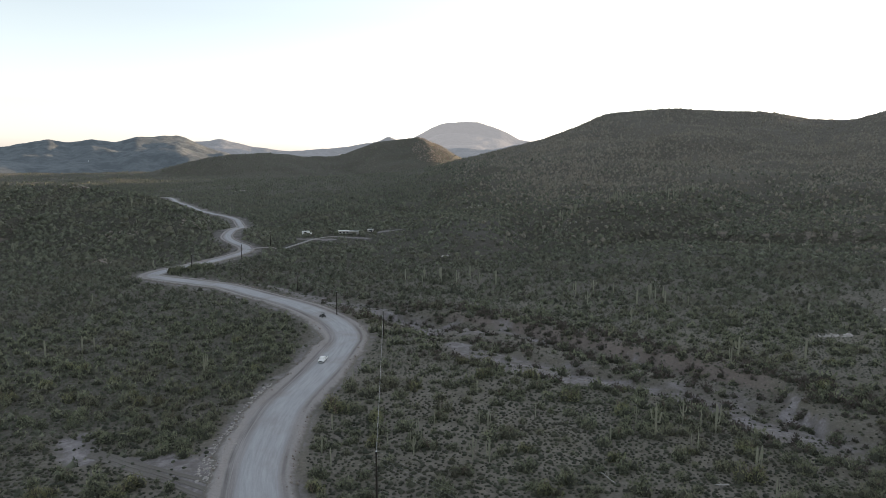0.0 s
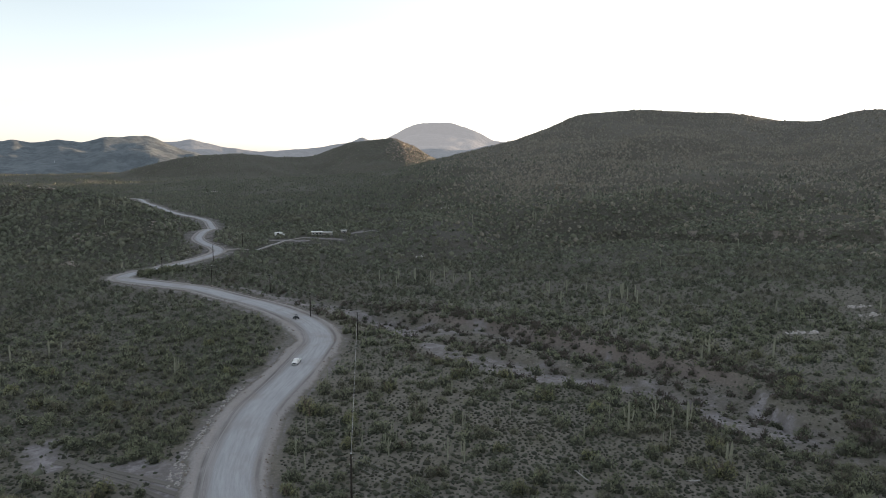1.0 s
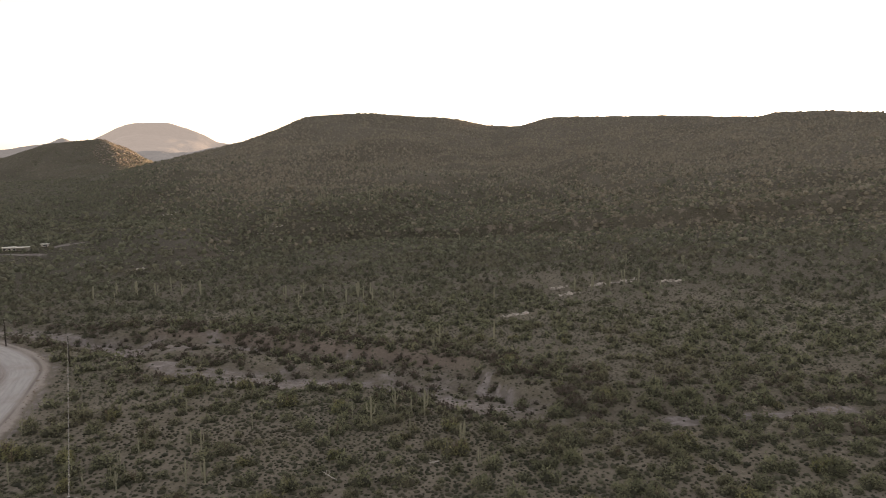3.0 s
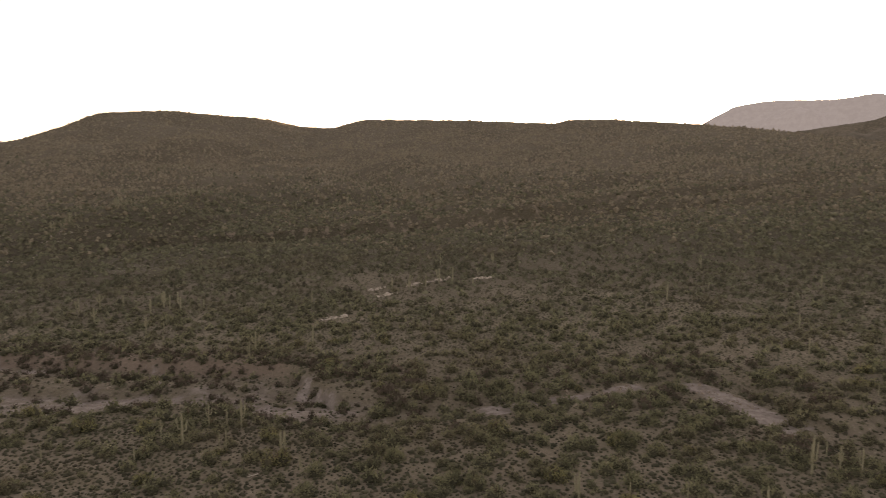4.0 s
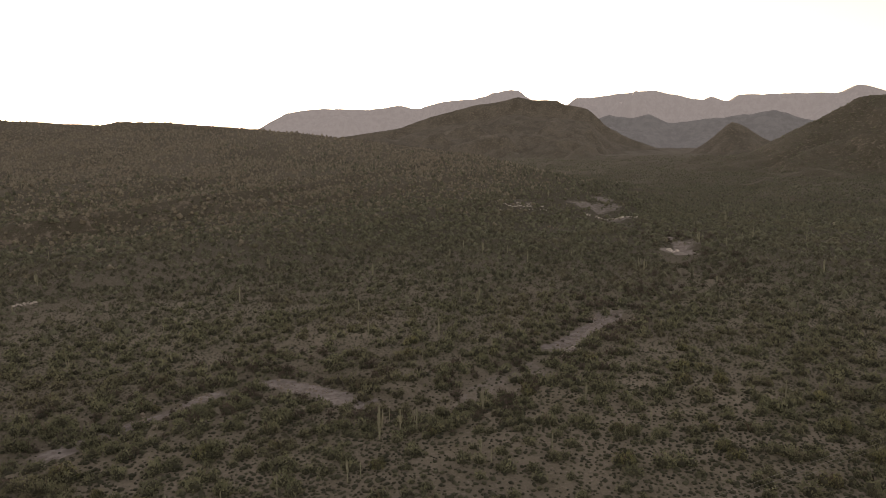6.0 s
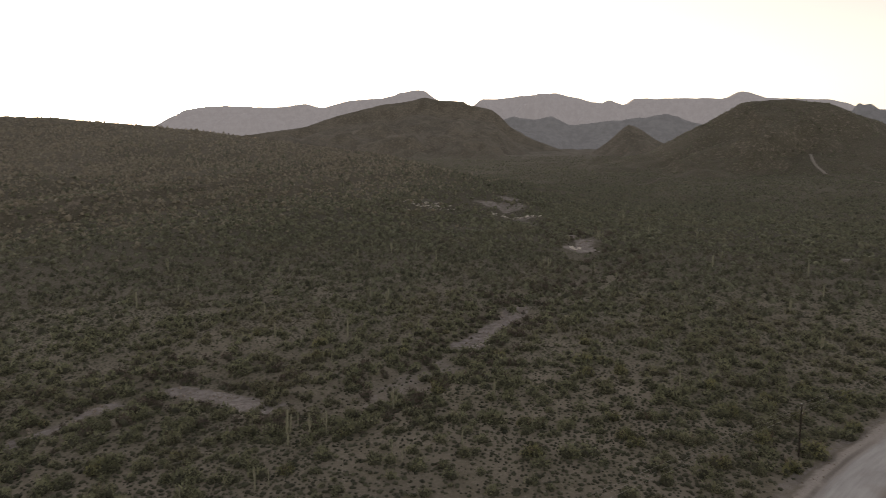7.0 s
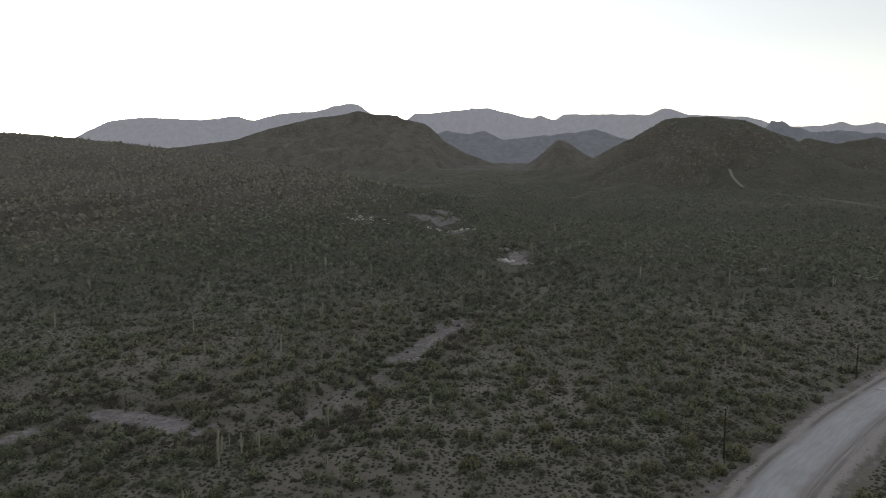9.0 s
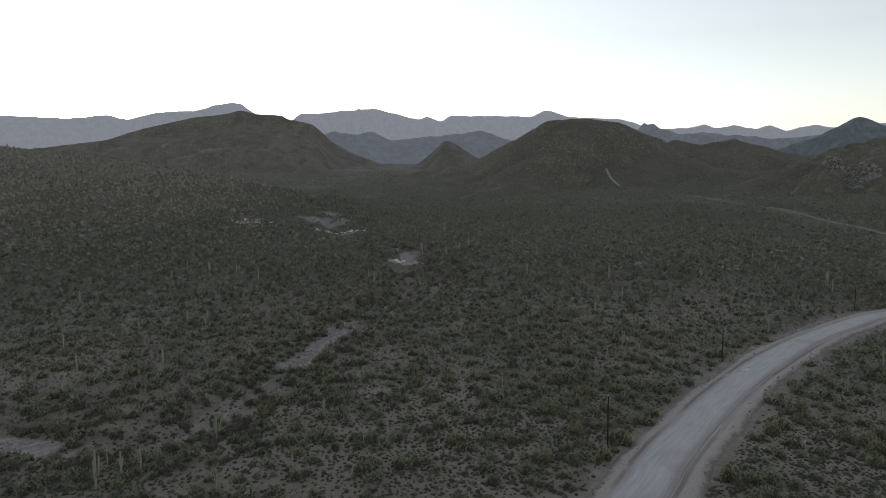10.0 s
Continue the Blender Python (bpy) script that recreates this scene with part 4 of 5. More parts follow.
clear = along(x, y, ROAD_LINE)[0] > 5.2
x, y = x[clear], y[clear]
w = RNG.uniform(2.4, 4.6, len(x))
scatter_mesh("desert_scrub", near_kinds, x, y, w, w * 1.1, LEAF, "tall thick bushes inside the tight bend")
# ---- solid shapes ----
WOOD = plain("weathered_pole_wood", (0.030, 0.024, 0.020), 0.85, 0, 0.3, 6)
STEEL = plain("galvanised_steel", (0.42, 0.43, 0.44), 0.5, 0.7, 0.12, 5)
PORCELAIN = plain("grey_porcelain", (0.35, 0.33, 0.31), 0.3)
WIRE = plain("dull_aluminium_wire", (0.30, 0.29, 0.28), 0.5, 0.5)
WHITE_PAINT = plain("dusty_white_paint", (0.72, 0.71, 0.69), 0.4, 0, 0.07, 2)
GLASS_DARK = plain("dark_window_glass", (0.015, 0.017, 0.02), 0.08, 0, 0.1)
RUBBER = plain("dusty_black_rubber", (0.035, 0.033, 0.031), 0.85)
ALLOY = plain("grey_alloy", (0.38, 0.38, 0.38), 0.4, 0.8)
LAMP_CLEAR = plain("clear_lamp", (0.65, 0.65, 0.62), 0.15)
LAMP_RED = plain("red_lamp", (0.35, 0.02, 0.015), 0.25)
DARK_PAINT = plain("dark_body_paint", (0.03, 0.032, 0.036), 0.4)
ROOF_WHITE = plain("chalky_white_roof", (0.70, 0.69, 0.66), 0.7, 0, 0.12, 1.5)
SIDING = plain("pale_metal_siding", (0.40, 0.375, 0.34), 0.6, 0, 0.1, 1.2)
BARE_TWIG = plain("grey_twig", (0.13, 0.105, 0.08), 0.9, 0, 0.3, 8)


def cactus_material():
    n = Nodes("saguaro_skin", 0.7)
    tint = n.mix(n.noise(1.4, 4), (0.175, 0.178, 0.130), (0.265, 0.262, 0.195))
    scar = n.mix(n.step(n.noise(5.0, 4), 0.6, 0.75), tint, (0.22, 0.19, 0.14))
    n.bump(n.noise(14, 3), 0.3, 0.03)
    return n.done(scar)


CACTUS = cactus_material()


def thing(name, label, category, x, y, z, turn=0.0, group=""):
    """An empty at a thing's base, which its parts hang from."""
    ob = new(name)
    ob.empty_display_size = 0.3
    ob.matrix_basis = pose(x, y, z, 0, 0, turn)
    return tagged(ob, label, category, group)


def box(sx, sy, sz, x=0.0, y=0.0, z=0.0, bevel=0.0, taper=(1.0, 1.0)):
    """A bevelled block on its base centre; taper narrows its top."""
    bm = bmesh.new()
    bmesh.ops.create_cube(bm, size=1)
    for v in bm.verts:
        k = taper if v.co.z > 0 else (1.0, 1.0)
        v.co = Vector((v.co.x * sx * k[0] + x, v.co.y * sy * k[1] + y, (v.co.z + 0.5) * sz + z))
    if bevel:
        bmesh.ops.bevel(bm, geom=bm.edges[:], offset=bevel, segments=2, affect="EDGES", profile=0.5)
    return bm


def tube(points, radii, sides=10, ribs=0.0, cap=True):
    """A round or ribbed tube along points."""
    bm = bmesh.new()
    pts = [Vector(p) for p in points]
    rings = []
    for k, p in enumerate(pts):
        way = (pts[min(k + 1, len(pts) - 1)] - pts[max(k - 1, 0)]).normalized()
        side = way.cross(Vector((0.31, 0.95, 0.02))).normalized()
        up = side.cross(way)
        ring = []
        for j in range(sides):
            a, r = 2 * math.pi * j / sides, radii[k] * (1 - ribs * (j % 2))
            ring.append(bm.verts.new(p + side * math.cos(a) * r + up * math.sin(a) * r))
        rings.append(ring)
    for a, b in zip(rings, rings[1:]):
        for j in range(sides):
            bm.faces.new((a[j], a[(j + 1) % sides], b[(j + 1) % sides], b[j]))
    if cap:
        bm.faces.new(rings[0][::-1]), bm.faces.new(rings[-1])
    bmesh.ops.recalc_face_normals(bm, faces=bm.faces[:])
    return bm


def joined(*bms):
    out = bmesh.new()
    for b in bms:
        tmp = bpy.data.meshes.new("tmp")
        b.to_mesh(tmp)
        b.free()
        out.from_mesh(tmp)
        bpy.data.meshes.remove(tmp)
    return out


# ---- saguaros ----
def saguaro(arms, seed):
    """A ribbed column one unit high with upturned arms, at the origin."""
    rnd = random.Random(seed)
    ob = thing("saguaro_cactus", ("single-columned ribbed grey-green saguaro in desert scrub" if arms == 0 else "ribbed grey-green saguaro with one upturned arm" if arms == 1 else "tall ribbed grey-green saguaro with several upturned arms"), "cactus", 0, 0, -500, group="saguaros in the valley")
    lean = rnd.uniform(-0.02, 0.02)
    heights = [-0.03, 0.1, 0.3, 0.5, 0.7, 0.85, 0.94, 0.98, 1.0]
    wide = [0.035, 0.038, 0.042, 0.045, 0.043, 0.04, 0.035, 0.025, 0.008]
    part("trunk", tube([(lean * h, 0, h) for h in heights], wide, 14, 0.2), CACTUS, ob)
    for k in range(arms):
        a, h, rise, out = rnd.uniform(0, 6.28), rnd.uniform(0.32, 0.56), rnd.uniform(0.16, 0.40), rnd.uniform(0.13, 0.21)
        c, s = math.cos(a), math.sin(a)
        line = [(0.3, 0), (0.75, 0.01), (0.97, 0.05), (1.03, 0.12), (1.15, 0.5 * rise + 0.1), (1.24, rise + 0.06), (1.26, rise + 0.1), (1.26, rise + 0.12)]
        part("arm", tube([(c * out * u, s * out * u, h + w) for u, w in line], [0.024, 0.028, 0.030, 0.031, 0.031, 0.028, 0.021, 0.006], 10, 0.18), CACTUS, ob)
    return ob


SAGUAROS = [saguaro(n, 20 + k) for k, n in enumerate((0, 0, 1, 2, 3, 4))]


def put_saguaro(x, y, tall, kind, turn, girth=0.7):
    ob = copy_thing(SAGUAROS[kind], pose(x, y, at_ground(x, y), 0, 0, turn))
    ob.scale = (tall * girth, tall * girth, tall)
    return ob


# on the site plan: x, y, height
FLAT = [(-3.8, 102, 2.8), (-1.4, 106.7, 2.5), (1.5, 114.7, 2.0), (6.2, 120.9, 2.6), (7.1, 103.6, 3.1), (5.8, 105.3, 2.6), (4.2, 92.4, 3.5), (6.5, 91.1, 3.5), (-8.2, 97.8, 2.3), (-4.9, 98.7, 2.2), (-4.2, 94.8, 2.8), (-15.5, 90.3, 2.9),
        (-17.5, 103.9, 2.9), (-17.6, 95.2, 2.8), (-17.5, 130, 2.6), (-18.2, 122.1, 2.1), (15.3, 108.8, 2.5), (-3.3, 100.8, 1.6), (49.1, 175.2, 4.2), (50, 165.2, 2.4)]
NEAR_WASH = [(32.6, 100.6, 5.0), (31.1, 106, 2.8), (38.7, 106.3, 3.5), (40.9, 104.3, 2.6), (42.4, 102.1, 4.4), (37.2, 95.5, 2.6), (36.6, 96.5, 2.0), (42.1, 87.6, 3.6), (43.8, 89.7, 2.9), (41.5, 80.6, 2.6), (25.3, 99.1, 2.5), (59.2, 136.9, 3.4),
             (64.2, 51.3, 4.0), (69.3, 47.4, 2.6), (79.4, 35.1, 3.0), (80.5, 33.7, 2.4), (74.5, 42.7, 2.2)]
BENCH = [(93.1, 35.8, 5.2), (95.2, 33.2, 3.9), (97.1, 31.2, 3.5), (108.4, 23.2, 3.7), (90.3, 19.6, 2.6), (112.2, 6.7, 3.5), (101, 0.2, 2.8), (106.3, -3.5, 2.5), (93.3, 10, 2.8), (88.2, 17.7, 2.2), (130.2, 40.4, 2.2), (99.4, 36.5, 2.4),
         (145.8, -57.7, 3.9), (137.4, -51.1, 2.7), (163.7, -104.1, 3.3), (169.9, -96.3, 2.9), (151.4, -80, 2.7), (132.3, -110.7, 3.3), (183, -64.4, 3.8), (119.8, -24.9, 3.3)]
pick = random.Random(5)
for k, (px, py, tall) in enumerate(FLAT + NEAR_WASH + BENCH):
    put_saguaro(px * UNIT, py * UNIT, tall * UNIT * 1.08, pick.choice((0, 0, 1, 2, 2, 3)) if tall < 3.4 else pick.choice((3, 4, 5)), pick.uniform(0, 360))
sx, sy = sown(170, 620, 1100)
for px, py in list(zip(sx, sy))[:190]:
    put_saguaro(float(px), float(py), pick.uniform(2.8, 6.0), pick.choice((0, 0, 1, 2, 3, 4)), pick.uniform(0, 360), 1.05)
# a dense row of saguaros along a spur of the long ridge, and clusters on the flat
for (ax, ay), (bx, by), count, spread in (((64, 369), (146, 406), 34, 3.5), ((-4, 241), (20, 232), 9, 5), ((118, 176), (160, 168), 8, 9), ((40, 205), (75, 190), 8, 10)):
    for k in range(count):
        u = pick.random()
        px, py = (ax + (bx - ax) * u) * UNIT + pick.gauss(0, spread), (ay + (by - ay) * u) * UNIT + pick.gauss(0, spread)
        put_saguaro(px, py, pick.uniform(3.2, 6.4), pick.choice((0, 1, 2, 3, 4)), pick.uniform(0, 360), 1.1)
for ob in SAGUAROS:
    for child in ob.children_recursive:
        bpy.data.objects.remove(child)
    bpy.data.objects.remove(ob)


# ---- single large bushes nearest the eye ----
def twigs(seed, spread, tall):
    rnd = random.Random(seed)
    stems = []
    for _ in range(7):
        a, lean, h = rnd.uniform(0, 6.28), rnd.uniform(0.2, 0.8) * spread, rnd.uniform(0.55, 0.95) * tall
        c, s = math.cos(a), math.sin(a)
        stems.append(tube([(0, 0, -0.05), (c * lean * 0.35, s * lean * 0.35, h * 0.5), (c * lean, s * lean, h)], [0.028, 0.018, 0.006], 4))
    return joined(*stems)


def bush(name, label, category, group, leaf, leaves, size, tall, seed):
    ob = thing(name, label, category, 0, 0, -500, group=group)
    part("stems", twigs(seed, 0.45, 0.75 * tall), BARE_TWIG, ob)
    v, f, heart = feather_bush(leaves, size, 5)
    v = v * (1, 1, tall)
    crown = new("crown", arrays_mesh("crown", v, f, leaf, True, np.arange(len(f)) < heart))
    crown.parent = ob
    return ob


CREOSOTE = [bush("creosote_bush", "rounded olive-green creosote bush on stony ground", "bush", "large bushes on the flat", LEAF, 560, 0.07, 0.85, 40 + k) for k in range(5)]
PALO = [bush("palo_verde_tree", "low spreading yellow-green palo verde with airy crown", "tree", "palo verde trees", LEAF_TREE, 580, 0.07, 0.9, 60 + k) for k in range(5)]
PLACED = [(-40.6, 85.1, 3.6), (-51.6, 82.3, 3.2), (-19.5, 114.4, 4.2), (-18.2, 112, 3.4), (-50.4, 117, 2.4), (-40.7, 124.2, 2.6), (13, 82.5, 3), (24.5, 92.4, 2.6), (16.8, 85.6, 2.4), (40.5, 85.3, 4.2), (-10.5, 98.7, 3), (11.6, 95.1, 2.4),
          (98.5, -39.8, 4.4), (101.6, -34, 3.4), (84.6, -49, 3.8), (98.5, -64, 3.2), (107.4, -75, 3.6), (91, -75.4, 4.2), (93.9, -34, 3.2), (93.1, -25.3, 3.2)]
for k, (px, py, wide) in enumerate(PLACED):
    m = pose(px * UNIT, py * UNIT, at_ground(px * UNIT, py * UNIT, 0.05), 0, 0, pick.uniform(0, 360))
    copy_thing(PALO[k % 5], m).scale = (wide * UNIT, wide * UNIT, wide * UNIT)
sx, sy = sown(84, 185, 75)
for k, (px, py) in enumerate(list(zip(sx, sy))[:270]):
    m = pose(float(px), float(py), at_ground(float(px), float(py), 0.05), 0, 0, pick.uniform(0, 360))
    wide = pick.uniform(2.4, 4.6)
    copy_thing((PALO if k % 3 == 0 else CREOSOTE)[k % 5], m).scale = (wide, wide, wide * pick.uniform(0.8, 1.05))
for ob in CREOSOTE + PALO:
    for child in ob.children_recursive:
        bpy.data.objects.remove(child)
    bpy.data.objects.remove(ob)


# ---- power line ----
def power_pole(x, y, tall, turn):
    ob = thing("utility_pole", "dark weathered wooden utility pole beside the dirt road", "utility pole", x, y, at_ground(x, y), turn, "poles of the power line")
    part("pole", tube([(0, 0, -0.4), (0, 0, tall * 0.5), (0, 0, tall)], [0.17, 0.15, 0.12], 10), WOOD, ob)
    part("cap", tube([(0, 0, tall), (0, 0, tall + 0.05)], [0.15, 0.12], 10), STEEL, ob, "grey metal pole cap")
    for dx, drop in ((0.0, 0.0), (0.2, 0.8), (-0.2, 1.6)):
        z = tall - drop
        if dx:
            pin = part("bracket", box(abs(dx), 0.06, 0.06, dx / 2, 0, z - 0.06, 0.01), STEEL, ob)
        part("insulator", tube([(dx, 0, z - 0.02), (dx, 0, z + 0.06), (dx, 0, z + 0.12), (dx, 0, z + 0.2)], [0.05, 0.08, 0.05, 0.03], 8), PORCELAIN, ob)
    return ob


def wire(a, b, sag):
    """One wire hung from a to b."""
    pts = []
    for k in range(25):
        u = k / 24
        p = Vector(a).lerp(Vector(b), u)
        pts.append((p.x, p.y, p.z - sag * 4 * u * (1 - u)))
    ob = part("power_wire", tube(pts, [0.014] * 25, 5), WIRE)
    return tagged(ob, "thin grey power wire hung between poles", "wire", "wires of the power line")


# site plan places along the line, and heights in metres
LINE = [(-76.8, 304, 8.2), (-81, 274, 7.4), (-91.5, 247.5, 7.6), (-69.4, 232, 7.2), (-48.2, 224, 7.2), (-29.0, 184, 8.0), (-14.3, 161, 8.0), (-8.0, 78.5, 9.0), (98.5, -37, 9.2), (137.7, -77.1, 8.4), (182.8, -142.8, 8.4)]
for k, (px, py, tall) in enumerate(LINE):
    ahead, behind = LINE[min(k + 1, len(LINE) - 1)], LINE[max(k - 1, 0)]
    power_pole(px * UNIT, py * UNIT, tall, math.degrees(math.atan2(ahead[1] - behind[1], ahead[0] - behind[0])) + 90)
for (ax, ay, ah), (bx, by, bh) in zip(LINE, LINE[1:]):
    az, bz = at_ground(ax * UNIT, ay * UNIT) + ah, at_ground(bx * UNIT, by * UNIT) + bh
    for drop in (0.0, 0.8, 1.6):
        wire((ax * UNIT, ay * UNIT, az - drop + 0.18), (bx * UNIT, by * UNIT, bz - drop + 0.18), 1.2 if abs(ax - bx) > 60 else 0.6)


# ---- vehicles ----
def wheel(ob, x, y, r, wide):
    t = part("wheel", tube([(x, y - wide / 2, r), (x, y - wide * 0.42, r), (x, y + wide * 0.42, r), (x, y + wide / 2, r)], [r * 0.86, r, r, r * 0.86], 20), RUBBER, ob)
    out = 1 if y > 0 else -1
    part("rim", tube([(x, y + out * wide * 0.3, r), (x, y + out * (wide / 2 + 0.012), r)], [r * 0.62, r * 0.6], 16), ALLOY, t, "grey alloy rim")
    return t


def pickup(x, y, z, turn):
    ob = thing("pickup_truck", "white pickup truck driving on the dusty dirt road", "pickup truck", x, y, z, turn)
    part("chassis", box(5.2, 1.5, 0.25, 0, 0, 0.35, 0.04), RUBBER, ob, "dark underbody")
    body = part("body", joined(box(1.55, 1.92, 0.55, 1.85, 0, 0.52, 0.1, (0.97, 0.95)), box(2.0, 1.94, 0.6, 0.15, 0, 0.5, 0.08), box(0.12, 1.9, 0.62, -2.62, 0, 0.52, 0.04), box(1.75, 0.12, 0.62, -1.75, 0.9, 0.52, 0.04), box(1.75, 0.12, 0.62, -1.75, -0.9, 0.52, 0.04),
                               box(0.1, 1.9, 0.62, -0.86, 0, 0.52, 0.03)), WHITE_PAINT, ob)
    part("bed", box(1.75, 1.74, 0.08, -1.74, 0, 0.66), DARK_PAINT, ob, "dark empty load bed")
    part("cab", box(2.0, 1.78, 0.68, 0.12, 0, 1.08, 0.1, (0.72, 0.86)), WHITE_PAINT, ob)
    for name, b in (("windshield", box(0.05, 1.4, 0.48, 1.0, 0, 1.15, 0.01)), ("rear_window", box(0.05, 1.3, 0.4, -0.78, 0, 1.2, 0.01)), ("side_window", box(1.35, 0.05, 0.42, 0.12, 0.83, 1.17, 0.01)), ("side_window", box(1.35, 0.05, 0.42, 0.12, -0.83, 1.17, 0.01))):
        for v in b.verts:
            if name in ("windshield", "rear_window"):
                v.co.x -= (v.co.z - 1.15) * 0.42 * (1 if name == "windshield" else -1)
            else:
                v.co.y -= (v.co.z - 1.15) * 0.16 * (1 if v.co.y > 0 else -1)
        part(name, b, GLASS_DARK, ob, "dark tinted glass")
    part("grille", box(0.06, 1.1, 0.3, 2.62, 0, 0.68, 0.02), DARK_PAINT, ob, "black grille")
    part("bumper", box(0.16, 1.9, 0.2, 2.66, 0, 0.42, 0.05), ALLOY, ob)
    part("bumper", box(0.14, 1.85, 0.18, -2.72, 0, 0.42, 0.05), ALLOY, ob)
    for s in (1, -1):
        part("headlight", box(0.07, 0.34, 0.2, 2.61, 0.74 * s, 0.76, 0.03), LAMP_CLEAR, ob)
        part("tail_light", box(0.05, 0.16, 0.34, -2.69, 0.86 * s, 0.72, 0.02), LAMP_RED, ob)
        part("mirror", box(0.12, 0.22, 0.18, 0.85, 1.06 * s, 1.1, 0.03), DARK_PAINT, ob)
        for wx in (1.72, -1.62):
            wheel(ob, wx, 0.86 * s, 0.4, 0.26)
    return ob


def buggy(x, y, z, turn):
    ob = thing("off_road_buggy", "small dark off-road buggy on the dirt road", "buggy", x, y, z, turn)
    part("body", joined(box(1.1, 1.1, 0.4, 0.75, 0, 0.5, 0.08, (0.85, 0.8)), box(1.7, 1.15, 0.3, -0.3, 0, 0.42, 0.06), box(0.7, 1.2, 0.35, -1.1, 0, 0.62, 0.05)), DARK_PAINT, ob)
    for s in (1, -1):
        part("seat", joined(box(0.5, 0.45, 0.14, -0.25, 0.28 * s, 0.74, 0.04), box(0.14, 0.45, 0.55, -0.55, 0.28 * s, 0.78, 0.04)), RUBBER, ob)
        part("roll_bar", tube([(0.45, 0.56 * s, 0.8), (0.1, 0.52 * s, 1.75), (-0.75, 0.52 * s, 1.75), (-0.95, 0.56 * s, 0.85)], [0.035] * 4, 8), DARK_PAINT, ob)
        part("headlight", box(0.06, 0.18, 0.12, 1.28, 0.36 * s, 0.68, 0.02), LAMP_CLEAR, ob)
        for wx in (0.9, -0.95):
            wheel(ob, wx, 0.66 * s, 0.34, 0.28)
    part("roof", box(0.95, 1.12, 0.05, -0.32, 0, 1.76, 0.015), DARK_PAINT, ob)
    return ob


def on_road(px, py):
    d, place, _ = along(np.array([px * UNIT]), np.array([py * UNIT]), ROAD_LINE)
    return float(np.interp(place[0], range(len(ROAD_Z)), ROAD_Z)) + 0.2


pickup(-25.5 * UNIT, 141.5 * UNIT, on_road(-25.5, 141.5), -97).scale = (0.76, 0.76, 0.76)
buggy(-32.4 * UNIT, 181.0 * UNIT, on_road(-32.4, 181.0), 125).scale = (0.82, 0.82, 0.82)


# ---- homestead ----
def mobile_home(px, py, long, wide, tall, turn, label, windows):
    x, y = px * UNIT, py * UNIT
    ob = thing("mobile_home", label, "house", x, y, at_ground(x, y, 0.1), turn)
    wall = part("wall", box(long, wide, tall, 0, 0, 0, 0.04), SIDING, ob)
    part("skirting", box(long + 0.06, wide + 0.06, 0.5, 0, 0, 0.0, 0.02), BARE_TWIG, ob, "brown skirting board")
    roof = part("roof", joined(box(long + 0.5, wide + 0.6, 0.16, 0, 0, tall, 0.04), box(long + 0.3, wide * 0.5, 0.16, 0, 0, tall + 0.14, 0.05, (0.98, 0.3))), ROOF_WHITE, ob, "chalky white flat roof")
    part("vent", tube([(long * 0.2, 0.3, tall + 0.1), (long * 0.2, 0.3, tall + 0.6)], [0.1, 0.1], 8), STEEL, roof)
    for k in range(windows):
        wx = -long / 2 + long * (k + 0.5) / windows
        w = part("window", box(1.1, 0.06, 0.8, wx, -wide / 2 - 0.015, 0.85, 0.01), GLASS_DARK, ob, "dark window")
        part("frame", joined(box(1.26, 0.05, 0.08, wx, -wide / 2 - 0.03, 1.65, 0.01), box(1.26, 0.07, 0.08, wx, -wide / 2 - 0.03, 0.77, 0.01), box(0.08, 0.05, 0.8, wx - 0.59, -wide / 2 - 0.03, 0.85, 0.01), box(0.08, 0.05, 0.8, wx + 0.59, -wide / 2 - 0.03, 0.85, 0.01)), WHITE_PAINT, w)
    d = part("door", box(0.8, 0.06, min(1.9, tall - 0.2), long * 0.5 - 0.75, -wide / 2 - 0.02, 0.1, 0.01), DARK_PAINT, ob, "dark door")
    part("handle", box(0.05, 0.05, 0.14, long * 0.5 - 0.42, -wide / 2 - 0.06, 0.95, 0.01), ALLOY, d)
    return ob


def carport(px, py, long, wide, turn):
    x, y = px * UNIT, py * UNIT
    ob = thing("carport", "long low open carport with a white sheet roof", "carport", x, y, at_ground(x, y, 0.1), turn)
    part("roof", box(long, wide, 0.12, 0, 0, 2.4, 0.03), ROOF_WHITE, ob)
    for sx_ in (-1, 0, 1):
        for sy_ in (-1, 1):
            part("post", box(0.12, 0.12, 2.42, sx_ * (long / 2 - 0.3), sy_ * (wide / 2 - 0.3), 0, 0.01), STEEL, ob)
    part("back_wall", box(long - 0.4, 0.08, 2.3, 0, wide / 2 - 0.15, 0.05), SIDING, ob)
    return ob


def camper(px, py, turn):
    x, y = px * UNIT, py * UNIT
    ob = thing("camper_van", "white camper van parked on a bare dirt yard", "camper", x, y, at_ground(x, y, 0.02), turn)
    part("body", joined(box(4.6, 2.2, 2.0, -0.5, 0, 0.55, 0.15), box(1.5, 2.0, 1.0, 2.4, 0, 0.5, 0.12, (0.8, 0.9))), WHITE_PAINT, ob)
    part("windshield", box(0.06, 1.6, 0.6, 1.83, 0, 1.6, 0.02), GLASS_DARK, ob)
    part("side_window", box(1.4, 0.06, 0.6, -0.8, -1.1, 1.5, 0.02), GLASS_DARK, ob)
    for s in (1, -1):
        for wx in (2.0, -1.9):
            wheel(ob, wx, 0.95 * s, 0.38, 0.26)
    return ob


mobile_home(-51.3, 353.5, 6.4, 3.4, 2.2, 8, "pale mobile home with chalky white roof among bushes", 3)
carport(-46.2, 353, 6.6, 3.8, -6)
camper(-70.0, 351, 15)
